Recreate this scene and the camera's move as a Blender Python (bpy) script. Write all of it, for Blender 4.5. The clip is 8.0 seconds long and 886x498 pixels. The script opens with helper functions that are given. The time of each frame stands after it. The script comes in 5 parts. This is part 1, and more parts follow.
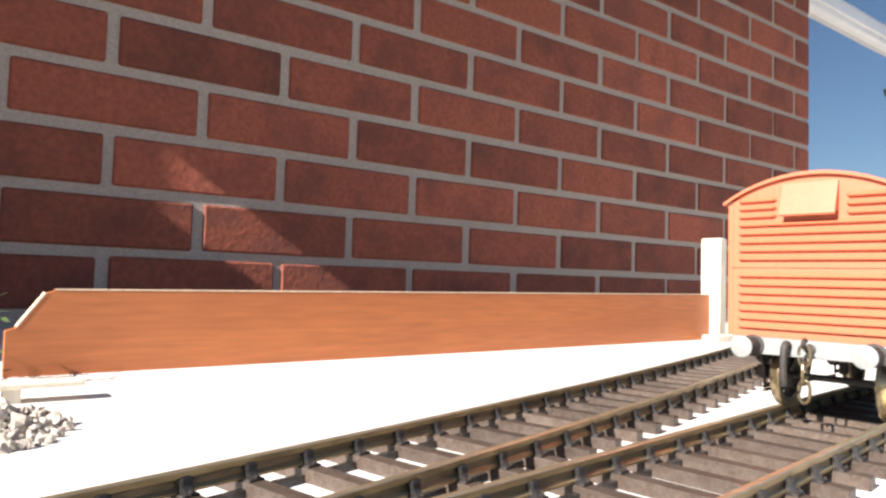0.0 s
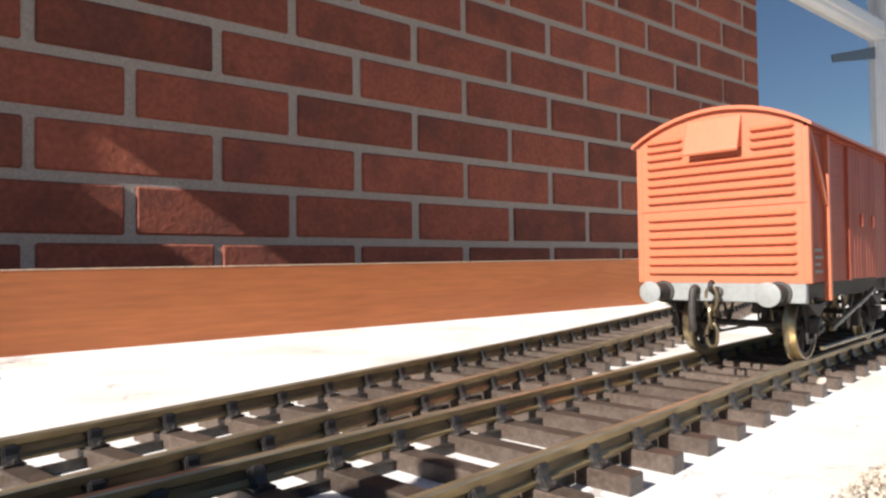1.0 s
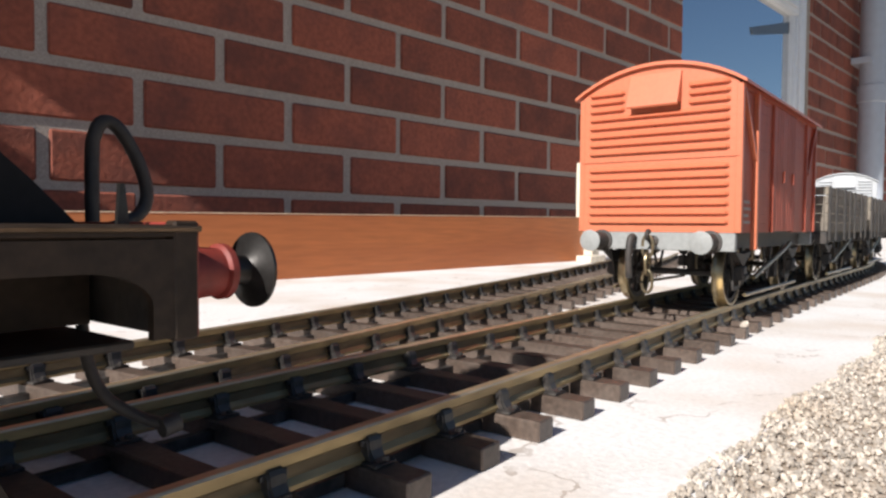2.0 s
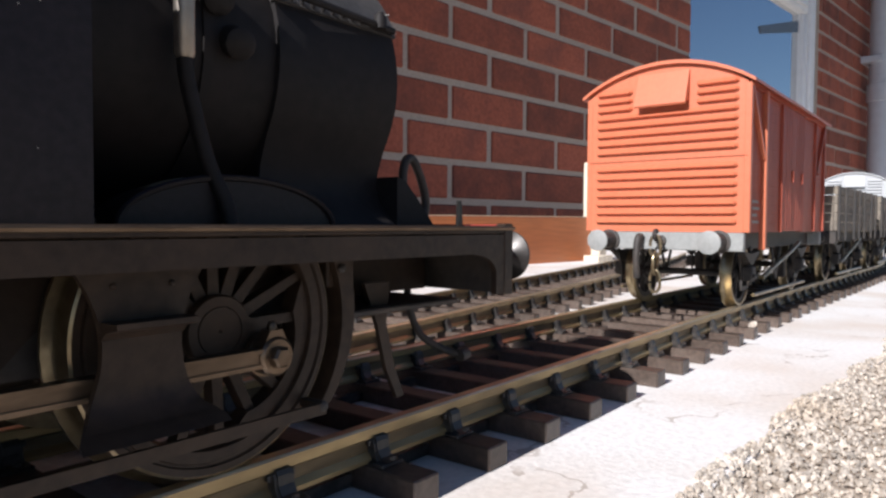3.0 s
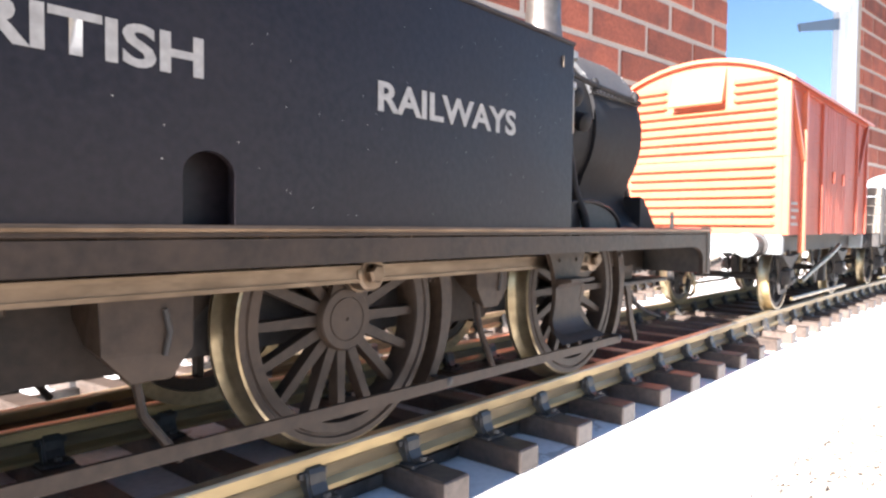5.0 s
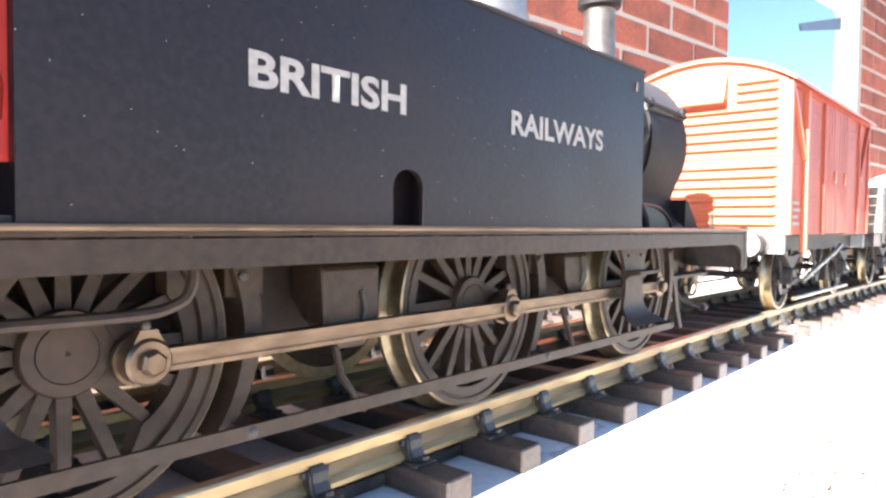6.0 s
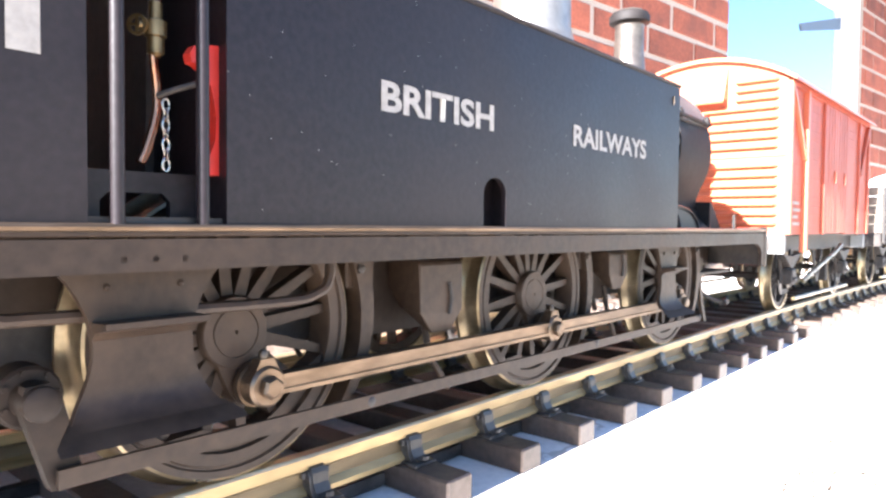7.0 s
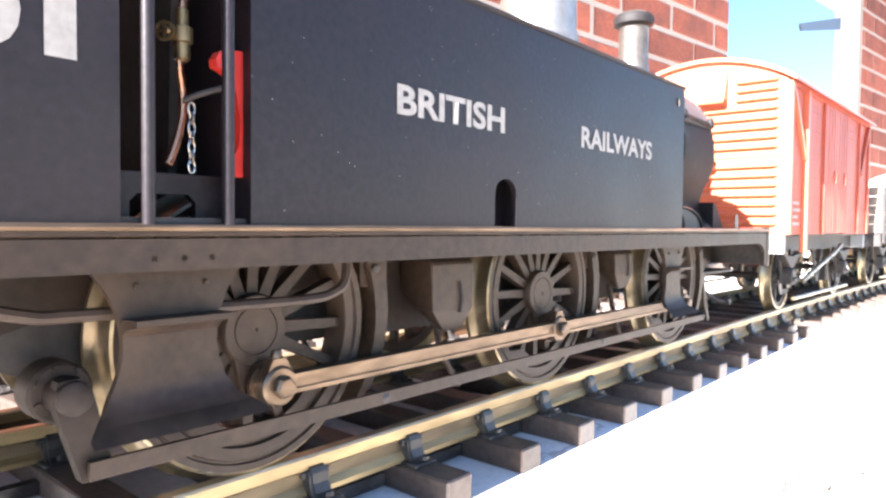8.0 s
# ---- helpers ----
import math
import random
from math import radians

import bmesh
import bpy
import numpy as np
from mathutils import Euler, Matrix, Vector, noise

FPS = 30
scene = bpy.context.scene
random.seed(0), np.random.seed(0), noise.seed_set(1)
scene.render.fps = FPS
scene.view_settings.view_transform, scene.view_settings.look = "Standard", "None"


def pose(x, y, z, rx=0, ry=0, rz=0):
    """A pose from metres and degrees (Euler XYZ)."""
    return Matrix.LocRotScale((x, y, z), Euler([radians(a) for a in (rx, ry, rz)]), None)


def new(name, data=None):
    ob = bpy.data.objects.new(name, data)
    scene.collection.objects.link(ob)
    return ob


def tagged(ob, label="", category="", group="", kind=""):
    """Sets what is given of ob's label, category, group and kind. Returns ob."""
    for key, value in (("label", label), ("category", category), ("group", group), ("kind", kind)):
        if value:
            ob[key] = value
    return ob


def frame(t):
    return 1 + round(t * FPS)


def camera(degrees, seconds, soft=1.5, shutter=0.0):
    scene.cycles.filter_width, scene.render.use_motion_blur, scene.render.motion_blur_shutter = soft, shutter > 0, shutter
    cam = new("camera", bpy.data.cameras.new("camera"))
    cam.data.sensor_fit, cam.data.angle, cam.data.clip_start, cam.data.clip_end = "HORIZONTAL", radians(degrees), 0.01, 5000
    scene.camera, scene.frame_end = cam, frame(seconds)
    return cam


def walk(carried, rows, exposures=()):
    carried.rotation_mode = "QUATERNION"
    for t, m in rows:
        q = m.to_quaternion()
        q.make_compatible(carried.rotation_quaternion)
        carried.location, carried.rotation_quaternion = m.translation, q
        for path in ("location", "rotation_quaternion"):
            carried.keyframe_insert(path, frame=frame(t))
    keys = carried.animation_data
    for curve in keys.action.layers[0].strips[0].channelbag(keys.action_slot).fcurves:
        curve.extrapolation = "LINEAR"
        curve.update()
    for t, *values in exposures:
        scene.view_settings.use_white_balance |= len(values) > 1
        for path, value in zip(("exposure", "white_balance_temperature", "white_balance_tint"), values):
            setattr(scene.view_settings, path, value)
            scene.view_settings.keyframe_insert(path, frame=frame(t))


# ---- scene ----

# ---- camera and its way ----
cam = camera(66.47, 8.0, soft=2.5)


def eye(x, y, z, yaw, pitch, roll):
    return pose(x, y, z, 90 + pitch, 0, yaw) @ pose(0, 0, 0, 0, 0, roll)


PATH = [
    (0.0, eye(-0.0141, -0.0854, 0.0565, -36.25, 2.75, 1.65)),
    (0.5, eye(0.0251, -0.0961, 0.0494, -36.74, 1.90, 0.32)),
    (1.0, eye(0.0222, -0.0929, 0.0438, -38.79, 1.36, -0.71)),
    (1.5, eye(0.0139, -0.0865, 0.0380, -44.72, 0.24, 1.09)),
    (1.7, eye(0.0139, -0.0873, 0.0373, -45.00, -1.35, 0.60)),
    (2.0, eye(0.0139, -0.0875, 0.0371, -45.10, -2.05, 0.40)),
    (2.8, eye(0.0139, -0.0875, 0.0371, -44.93, -2.07, 0.38)),
    (3.0, eye(0.0139, -0.0875, 0.0371, -44.50, -2.07, 0.38)),
    (3.5, eye(0.0139, -0.0875, 0.0372, -43.20, -2.04, 0.48)),
    (4.0, eye(0.0139, -0.0874, 0.0371, -42.43, -1.99, 0.47)),
    (5.3, eye(0.0138, -0.0874, 0.0371, -41.83, -1.99, 0.56)),
    (6.0, eye(0.0136, -0.0873, 0.0370, -41.79, -2.00, 0.55)),
    (8.0, eye(0.0136, -0.0873, 0.0370, -41.79, -2.00, 0.55)),
]
EXPOSURES = [(t, stops, 6350 if t < 2 else 6000, 10 if t < 2 else 13) for t, stops in ((0.0, 1.5), (0.5, 1.2), (1.0, 1.0), (1.5, 0.8), (3.0, 0.68), (3.5, 1.2), (4.0, 1.85), (4.3, 2.2), (5.3, 2.9), (6.5, 3.38), (8.0, 3.5))]
walk(cam, PATH, EXPOSURES)

# ---- sky and sun ----
SUN_HEADING, SUN_HEIGHT = 8.6, 33.0
world = bpy.data.worlds.new("sky")
scene.world = world
world.use_nodes = True
sky = world.node_tree.nodes.new("ShaderNodeTexSky")
sky.sky_type, sky.sun_disc = "NISHITA", False
sky.sun_elevation, sky.sun_rotation = radians(SUN_HEIGHT), radians(270 - SUN_HEADING)
sky.dust_density, sky.ozone_density = 0.2, 3.5
background = world.node_tree.nodes["Background"]
world.node_tree.links.new(sky.outputs["Color"], background.inputs["Color"])
background.inputs["Strength"].default_value = 0.042
sun = new("sun", bpy.data.lights.new("sun", "SUN"))
sun.data.energy, sun.data.angle, sun.data.color = 4.5, radians(0.53), (1.0, 0.95, 0.88)
way = Vector((math.cos(radians(SUN_HEADING)), math.sin(radians(SUN_HEADING)), -math.tan(radians(SUN_HEIGHT))))
sun.matrix_world = Matrix.Translation((-2, -1, 3)) @ way.to_track_quat("-Z", "Y").to_matrix().to_4x4()


# ---- materials ----
def mat(name, colour, rough=0.6, metal=0.0, vary=0.25, grain=400.0, bump=0.2, stain=None, stain_scale=60.0, stain_amount=0.5, per_object=0.0, island=0.0, stretch=None, depth=0.0004, spec=0.5):
    m = bpy.data.materials.new(name)
    m.use_nodes = True
    nt = m.node_tree
    nd, ln = nt.nodes, nt.links
    b = nd["Principled BSDF"]
    b.inputs["Roughness"].default_value, b.inputs["Metallic"].default_value = rough, metal
    b.inputs["Specular IOR Level"].default_value = spec
    tc = nd.new("ShaderNodeTexCoord")
    mp = nd.new("ShaderNodeMapping")
    ln.new(tc.outputs["Object"], mp.inputs["Vector"])
    if stretch:
        mp.inputs["Scale"].default_value = stretch
    fine = nd.new("ShaderNodeTexNoise")
    fine.inputs["Scale"].default_value, fine.inputs["Detail"].default_value = grain, 6
    big = nd.new("ShaderNodeTexNoise")
    big.inputs["Scale"].default_value, big.inputs["Detail"].default_value = stain_scale, 5
    for tex in (fine, big):
        ln.new(mp.outputs["Vector"], tex.inputs["Vector"])
    if per_object or island:
        info = nd.new("ShaderNodeObjectInfo")
        add = nd.new("ShaderNodeVectorMath")
        add.operation = "MULTIPLY_ADD"
        add.inputs[1].default_value = (1, 1, 1)
        sc = nd.new("ShaderNodeMath")
        sc.operation = "MULTIPLY"
        sc.inputs[1].default_value = 7.0
        ln.new(info.outputs["Random"], sc.inputs[0])
        ln.new(mp.outputs["Vector"], add.inputs[0])
        ln.new(sc.outputs[0], add.inputs[2])
        for tex in (fine, big):
            ln.new(add.outputs[0], tex.inputs["Vector"])
    ramp = nd.new("ShaderNodeValToRGB")
    lo, hi = [tuple(max(0.0, min(1.0, c * f)) for c in colour) + (1,) for f in (1 - vary, 1 + vary)]
    ramp.color_ramp.elements[0].position, ramp.color_ramp.elements[0].color = 0.3, lo
    ramp.color_ramp.elements[1].position, ramp.color_ramp.elements[1].color = 0.7, hi
    ln.new(fine.outputs["Fac"], ramp.inputs["Fac"])
    last = ramp.outputs["Color"]
    if stain:
        sr = nd.new("ShaderNodeValToRGB")
        sr.color_ramp.elements[0].position, sr.color_ramp.elements[1].position = 0.45, 0.72
        sr.color_ramp.elements[1].color = (stain_amount,) * 3 + (1,)
        ln.new(big.outputs["Fac"], sr.inputs["Fac"])
        mix = nd.new("ShaderNodeMix")
        mix.data_type = "RGBA"
        ln.new(sr.outputs["Color"], mix.inputs["Factor"])
        ln.new(last, mix.inputs["A"])
        mix.inputs["B"].default_value = (*stain, 1)
        last = mix.outputs["Result"]
    if per_object or island:
        src = nd.new("ShaderNodeObjectInfo").outputs["Random"] if per_object else nd.new("ShaderNodeNewGeometry").outputs["Random Per Island"]
        rng = nd.new("ShaderNodeMapRange")
        amount = per_object or island
        rng.inputs["To Min"].default_value, rng.inputs["To Max"].default_value = 1 - amount, 1 + amount
        ln.new(src, rng.inputs["Value"])
        hsv = nd.new("ShaderNodeHueSaturation")
        ln.new(rng.outputs["Result"], hsv.inputs["Value"])
        ln.new(last, hsv.inputs["Color"])
        last = hsv.outputs["Color"]
    ln.new(last, b.inputs["Base Color"])
    if bump:
        bp = nd.new("ShaderNodeBump")
        bp.inputs["Strength"].default_value, bp.inputs["Distance"].default_value = bump, depth
        ln.new(fine.outputs["Fac"], bp.inputs["Height"])
        ln.new(bp.outputs["Normal"], b.inputs["Normal"])
    rr = nd.new("ShaderNodeMapRange")
    rr.inputs["To Min"].default_value, rr.inputs["To Max"].default_value = max(0.03, rough - 0.12), min(1.0, rough + 0.12)
    ln.new(big.outputs["Fac"], rr.inputs["Value"])
    ln.new(rr.outputs["Result"], b.inputs["Roughness"])
    return m


M_BRICK = mat("red_brick", (0.275, 0.074, 0.040), 0.85, vary=0.22, grain=130, bump=0.55, stain=(0.12, 0.045, 0.035), stain_scale=14, stain_amount=0.7, per_object=0.28, depth=0.002)
M_MORTAR = mat("grey_mortar", (0.40, 0.335, 0.28), 0.95, vary=0.2, grain=500, bump=0.6, depth=0.001)
M_UPPER = mat("upper_brickwork", (0.24, 0.08, 0.05), 0.9, vary=0.3, grain=30)
M_BOARD = mat("varnished_plywood", (0.47, 0.150, 0.046), 0.45, vary=0.16, grain=90, bump=0.1, stain=(0.36, 0.105, 0.035), stain_scale=10, stain_amount=0.6, stretch=(0.25, 1, 3))
M_RAW = mat("raw_ply_edge", (0.68, 0.5, 0.34), 0.8, vary=0.25, grain=300)
M_SLAB = mat("bleached_concrete", (0.80, 0.77, 0.74), 0.9, vary=0.10, grain=600, bump=0.35, stain=(0.58, 0.45, 0.34), stain_scale=14, stain_amount=0.6, depth=0.0006)
M_GROUND = mat("garden_ground", (0.20, 0.18, 0.13), 0.95, vary=0.3, grain=30, bump=0.3)
M_GRIT = mat("grit_bed", (0.40, 0.33, 0.26), 0.95, vary=0.4, grain=900, bump=0.6)
M_PEBBLE = mat("pebbles", (0.47, 0.41, 0.345), 0.8, vary=0.3, grain=700, bump=0.3, stain=(0.40, 0.31, 0.22), stain_scale=40, stain_amount=0.6, island=0.42)
M_RAIL = mat("tarnished_rail", (0.36, 0.265, 0.13), 0.40, 0.6, vary=0.35, grain=300, bump=0.12, stain=(0.13, 0.085, 0.045), stain_scale=90, stain_amount=0.6, stretch=(0.2, 1, 1))
M_HEAD = mat("worn_rail_head", (0.76, 0.62, 0.40), 0.40, 0.85, vary=0.2, grain=500, bump=0.08, stain=(0.34, 0.25, 0.15), stain_scale=70, stain_amount=0.6, stretch=(0.15, 1, 1))
M_WEB = mat("dark_rail_web", (0.17, 0.122, 0.064), 0.52, 0.4, vary=0.35, grain=400, bump=0.2, stain=(0.06, 0.042, 0.026), stain_scale=110, stain_amount=0.6, stretch=(0.2, 1, 1))
M_SLEEPER = mat("dusty_sleeper_plastic", (0.078, 0.055, 0.042), 0.45, vary=0.35, grain=700, bump=0.35, stain=(0.13, 0.10, 0.08), stain_scale=170, stain_amount=0.4, per_object=0.25, depth=0.0003)
M_CHAIR = mat("black_chair_plastic", (0.026, 0.022, 0.020), 0.42, vary=0.3, grain=900, bump=0.2, stain=(0.2, 0.18, 0.16), stain_scale=300, stain_amount=0.3)
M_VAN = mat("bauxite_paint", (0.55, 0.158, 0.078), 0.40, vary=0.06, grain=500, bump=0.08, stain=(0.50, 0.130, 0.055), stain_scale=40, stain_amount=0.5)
# same red as the ends, darkened for the shade along the van's side
M_VAN_SHADED = mat("bauxite_planks_shaded", (0.36, 0.072, 0.037), 0.55, vary=0.15, grain=250, bump=0.15, stain=(0.27, 0.06, 0.04), stain_scale=60, stain_amount=0.6, stretch=(1, 1, 0.3))
M_GREY = mat("grey_paint", (0.27, 0.275, 0.265), 0.55, vary=0.10, grain=500, bump=0.08, stain=(0.20, 0.195, 0.185), stain_scale=80, stain_amount=0.4)
M_PALE = mat("pale_grey_paint", (0.42, 0.43, 0.44), 0.6, vary=0.08, grain=400, bump=0.05)
M_IRON = mat("black_ironwork", (0.030, 0.026, 0.024), 0.6, vary=0.3, grain=600, bump=0.2, stain=(0.10, 0.075, 0.055), stain_scale=120, stain_amount=0.5)
M_WSTEEL = mat("wheel_steel", (0.34, 0.275, 0.17), 0.33, 0.9, vary=0.25, grain=500, bump=0.08, stain=(0.14, 0.10, 0.07), stain_scale=120, stain_amount=0.6)
M_WAGON = mat("weathered_planks", (0.16, 0.135, 0.11), 0.85, vary=0.4, grain=200, bump=0.3, stain=(0.3, 0.26, 0.2), stain_scale=70, stain_amount=0.5, stretch=(0.3, 1, 1))
M_LOCO = mat("satin_black_paint", (0.0124, 0.0088, 0.0108), 0.44, vary=0.35, grain=900, bump=0.10, stain=(0.022, 0.0165, 0.0160), stain_scale=45, stain_amount=0.4, spec=0.30)
M_DUSTY = mat("road_dusted_black", (0.031, 0.0196, 0.0130), 0.50, vary=0.35, grain=600, bump=0.2, stain=(0.064, 0.041, 0.026), stain_scale=80, stain_amount=0.6, spec=0.3)
M_SMOKE = mat("smokebox_black", (0.011, 0.0090, 0.0088), 0.66, vary=0.3, grain=500, bump=0.12, stain=(0.028, 0.021, 0.018), stain_scale=70, stain_amount=0.5, spec=0.3)
# the dusted black again, darkened to hold the shadows of the undergear
M_UNDER_SHADE = mat("dusty_undergear_shade", (0.021, 0.0135, 0.0092), 0.6, vary=0.35, grain=600, bump=0.2, stain=(0.044, 0.028, 0.018), stain_scale=80, stain_amount=0.5, spec=0.3)
M_BEAM = mat("dusty_beam_red", (0.24, 0.030, 0.020), 0.55, vary=0.2, grain=500, bump=0.1, stain=(0.09, 0.026, 0.018), stain_scale=90, stain_amount=0.7)
# wrapper colour lightened for dust and for the light on its top
M_WRAP_LIT = mat("dusty_lit_black", (0.050, 0.048, 0.048), 0.5, vary=0.3, grain=700, bump=0.15, stain=(0.10, 0.09, 0.08), stain_scale=130, stain_amount=0.4)
M_BRIGHT = mat("polished_steel", (0.62, 0.61, 0.58), 0.25, 1.0, vary=0.12, grain=400, bump=0.04, stain=(0.35, 0.32, 0.28), stain_scale=90, stain_amount=0.4)
M_BUFFER = mat("dark_oily_steel", (0.06, 0.056, 0.053), 0.36, 0.8, vary=0.2, grain=500, bump=0.06)
M_ROD = mat("oily_rod_steel", (0.175, 0.130, 0.092), 0.38, 0.9, vary=0.3, grain=600, bump=0.08, stain=(0.085, 0.060, 0.042), stain_scale=130, stain_amount=0.65, stretch=(0.3, 1, 1))
M_RED = mat("red_paint", (0.55, 0.03, 0.02), 0.4, vary=0.12, grain=400, bump=0.05, stain=(0.3, 0.03, 0.02), stain_scale=90, stain_amount=0.4)
M_CHIMNEY = mat("browned_metal", (0.21, 0.18, 0.155), 0.40, 0.8, vary=0.2, grain=400, bump=0.06, stain=(0.06, 0.045, 0.036), stain_scale=90, stain_amount=0.6)
M_DOME = mat("dull_cast_metal", (0.40, 0.36, 0.31), 0.42, 0.9, vary=0.12, grain=400, bump=0.06, stain=(0.22, 0.19, 0.16), stain_scale=80, stain_amount=0.5)
M_COPPER = mat("copper_pipe", (0.75, 0.32, 0.16), 0.25, 1.0, vary=0.12, grain=500, bump=0.05)
M_BRASS = mat("aged_brass", (0.24, 0.165, 0.08), 0.42, 0.9, vary=0.25, grain=600, bump=0.08)
M_CREAM = mat("cream_lettering", (0.30, 0.28, 0.255), 0.6, vary=0.15, grain=900, bump=0.05)
M_UPVC = mat("white_upvc", (0.80, 0.81, 0.82), 0.35, vary=0.03, grain=40, bump=0.02)
M_PIPE = mat("grey_white_pipe", (0.48, 0.51, 0.56), 0.4, vary=0.05, grain=30, bump=0.02)
M_ROOM = mat("dim_room", (0.10, 0.11, 0.13), 0.9, vary=0.15, grain=6)
M_POST = mat("pale_timber", (0.66, 0.58, 0.46), 0.8, vary=0.15, grain=200, stretch=(1, 1, 0.2))
M_LEAF = mat("green_leaf", (0.07, 0.11, 0.03), 0.6, vary=0.35, grain=300, island=0.5)
M_REFLECTION = mat("dark_reflection", (0.10, 0.13, 0.17), 0.5, vary=0.1, grain=60)
# fine broken cracks over the concrete
nt = M_SLAB.node_tree
crack = nt.nodes.new("ShaderNodeTexNoise")
crack.inputs["Scale"].default_value, crack.inputs["Detail"].default_value = 22, 9
patch = nt.nodes.new("ShaderNodeTexNoise")
patch.inputs["Scale"].default_value, patch.inputs["Detail"].default_value = 55, 3
line = nt.nodes.new("ShaderNodeMath")
line.operation = "COMPARE"
line.inputs[1].default_value, line.inputs[2].default_value = 0.5, 0.006
nt.links.new(crack.outputs["Fac"], line.inputs[0])
some = nt.nodes.new("ShaderNodeMapRange")
some.inputs["From Min"].default_value, some.inputs["From Max"].default_value, some.inputs["To Max"].default_value = 0.50, 0.62, 0.55
nt.links.new(patch.outputs["Fac"], some.inputs["Value"])
both = nt.nodes.new("ShaderNodeMath")
both.operation = "MULTIPLY"
nt.links.new(line.outputs[0], both.inputs[0])
nt.links.new(some.outputs["Result"], both.inputs[1])
place_in = nt.nodes.new("ShaderNodeTexCoord")
for tex in (crack, patch):
    nt.links.new(place_in.outputs["Object"], tex.inputs["Vector"])
mix = nt.nodes.new("ShaderNodeMix")
mix.data_type = "RGBA"
mix.inputs["B"].default_value = (0.30, 0.22, 0.16, 1)
base = nt.nodes["Principled BSDF"].inputs["Base Color"]
plain = base.links[0].from_socket
nt.links.new(plain, mix.inputs["A"])
nt.links.new(both.outputs[0], mix.inputs["Factor"])
nt.links.new(mix.outputs["Result"], base)
M_GLASS = bpy.data.materials.new("window_glass")
M_GLASS.use_nodes = True
gb = M_GLASS.node_tree.nodes["Principled BSDF"]
gb.inputs["Base Color"].default_value = (0.02, 0.03, 0.04, 1)
gb.inputs["Roughness"].default_value, gb.inputs["IOR"].default_value = 0.02, 12.0
gb.inputs["Transmission Weight"].default_value = 0.0


# ---- mesh helpers ----
def finish(name, bm, material, smooth=False):
    me = bpy.data.meshes.new(name)
    bmesh.ops.recalc_face_normals(bm, faces=bm.faces)
    if smooth:
        for f in bm.faces:
            f.smooth = True
        for e in bm.edges:
            if len(e.link_faces) == 2 and e.calc_face_angle(0) > 0.7:
                e.smooth = False
    bm.to_mesh(me)
    bm.free()
    for one in material if isinstance(material, (list, tuple)) else (material,):
        me.materials.append(one)
    return me


def part(name, bm, material, parent=None, label="", at=None, smooth=True):
    ob = new(name, bm if isinstance(bm, bpy.types.Mesh) else finish(name, bm, material, smooth))
    if parent:
        ob.parent = parent
    if at is not None:
        ob.matrix_basis = at
    if label:
        tagged(ob, label)
    return ob


def again(ob, m, parent=None):
    o = ob.copy()
    scene.collection.objects.link(o)
    o.parent = parent or ob.parent
    o.matrix_basis = m
    return o


def thing(name, label, category, m=None, group="", kind=""):
    ob = new(name)
    ob.empty_display_size = 0.01
    if m is not None:
        ob.matrix_basis = m
    return tagged(ob, label, category, group, kind)


def box(bm, x0, x1, y0, y1, z0, z1, bevel=0.0, m=None):
    vs = [bm.verts.new((x, y, z)) for x in (x0, x1) for y in (y0, y1) for z in (z0, z1)]
    fs = [bm.faces.new([vs[i] for i in f]) for f in ((0, 1, 3, 2), (4, 6, 7, 5), (0, 4, 5, 1), (2, 3, 7, 6), (0, 2, 6, 4), (1, 5, 7, 3))]
    if bevel:
        out = bmesh.ops.bevel(bm, geom=list({e for f in fs for e in f.edges}), offset=bevel, segments=1, affect="EDGES", profile=0.5)
        vs = list({v for f in out["faces"] for v in f.verts} | {v for v in vs if v.is_valid})
    if m is not None:
        bmesh.ops.transform(bm, matrix=m, verts=vs)
    return bm


def prism(bm, pts, lo, hi, axis="y"):
    """A closed outline pulled along an axis; the outline is in the two other axes."""
    def place(p, d):
        return {"x": (d, p[0], p[1]), "y": (p[0], d, p[1]), "z": (p[0], p[1], d)}[axis]
    a = [bm.verts.new(place(p, lo)) for p in pts]
    b = [bm.verts.new(place(p, hi)) for p in pts]
    n = len(pts)
    bm.faces.new(a)
    bm.faces.new(b[::-1])
    for i in range(n):
        bm.faces.new((a[i], b[i], b[(i + 1) % n], a[(i + 1) % n]))
    return bm


def lathe(bm, profile, seg=32, m=None, axis="z"):
    """Rows of radius and height turned about an axis."""
    rings = []
    for r, h in profile:
        ring = []
        for k in range(seg):
            a = 2 * math.pi * k / seg
            c, s = r * math.cos(a), r * math.sin(a)
            p = Vector({"z": (c, s, h), "y": (c, h, s), "x": (h, c, s)}[axis])
            ring.append(bm.verts.new(m @ p if m is not None else p))
        rings.append(ring)
    for a, b in zip(rings, rings[1:]):
        for k in range(seg):
            bm.faces.new((a[k], a[(k + 1) % seg], b[(k + 1) % seg], b[k]))
    if profile[0][0] > 1e-9:
        bm.faces.new(rings[0][::-1])
    if profile[-1][0] > 1e-9:
        bm.faces.new(rings[-1])
    return bm


def ring(bm, profile, seg=40, axis="y"):
    """A closed profile of radius and height turned about an axis."""
    rings = []
    for r, h in profile:
        rings.append([bm.verts.new({"y": (r * math.cos(a), h, r * math.sin(a)), "x": (h, r * math.cos(a), r * math.sin(a)), "z": (r * math.cos(a), r * math.sin(a), h)}[axis]) for a in (2 * math.pi * k / seg for k in range(seg))])
    n = len(rings)
    for i in range(n):
        a, b = rings[i], rings[(i + 1) % n]
        for k in range(seg):
            bm.faces.new((a[k], a[(k + 1) % seg], b[(k + 1) % seg], b[k]))
    return bm


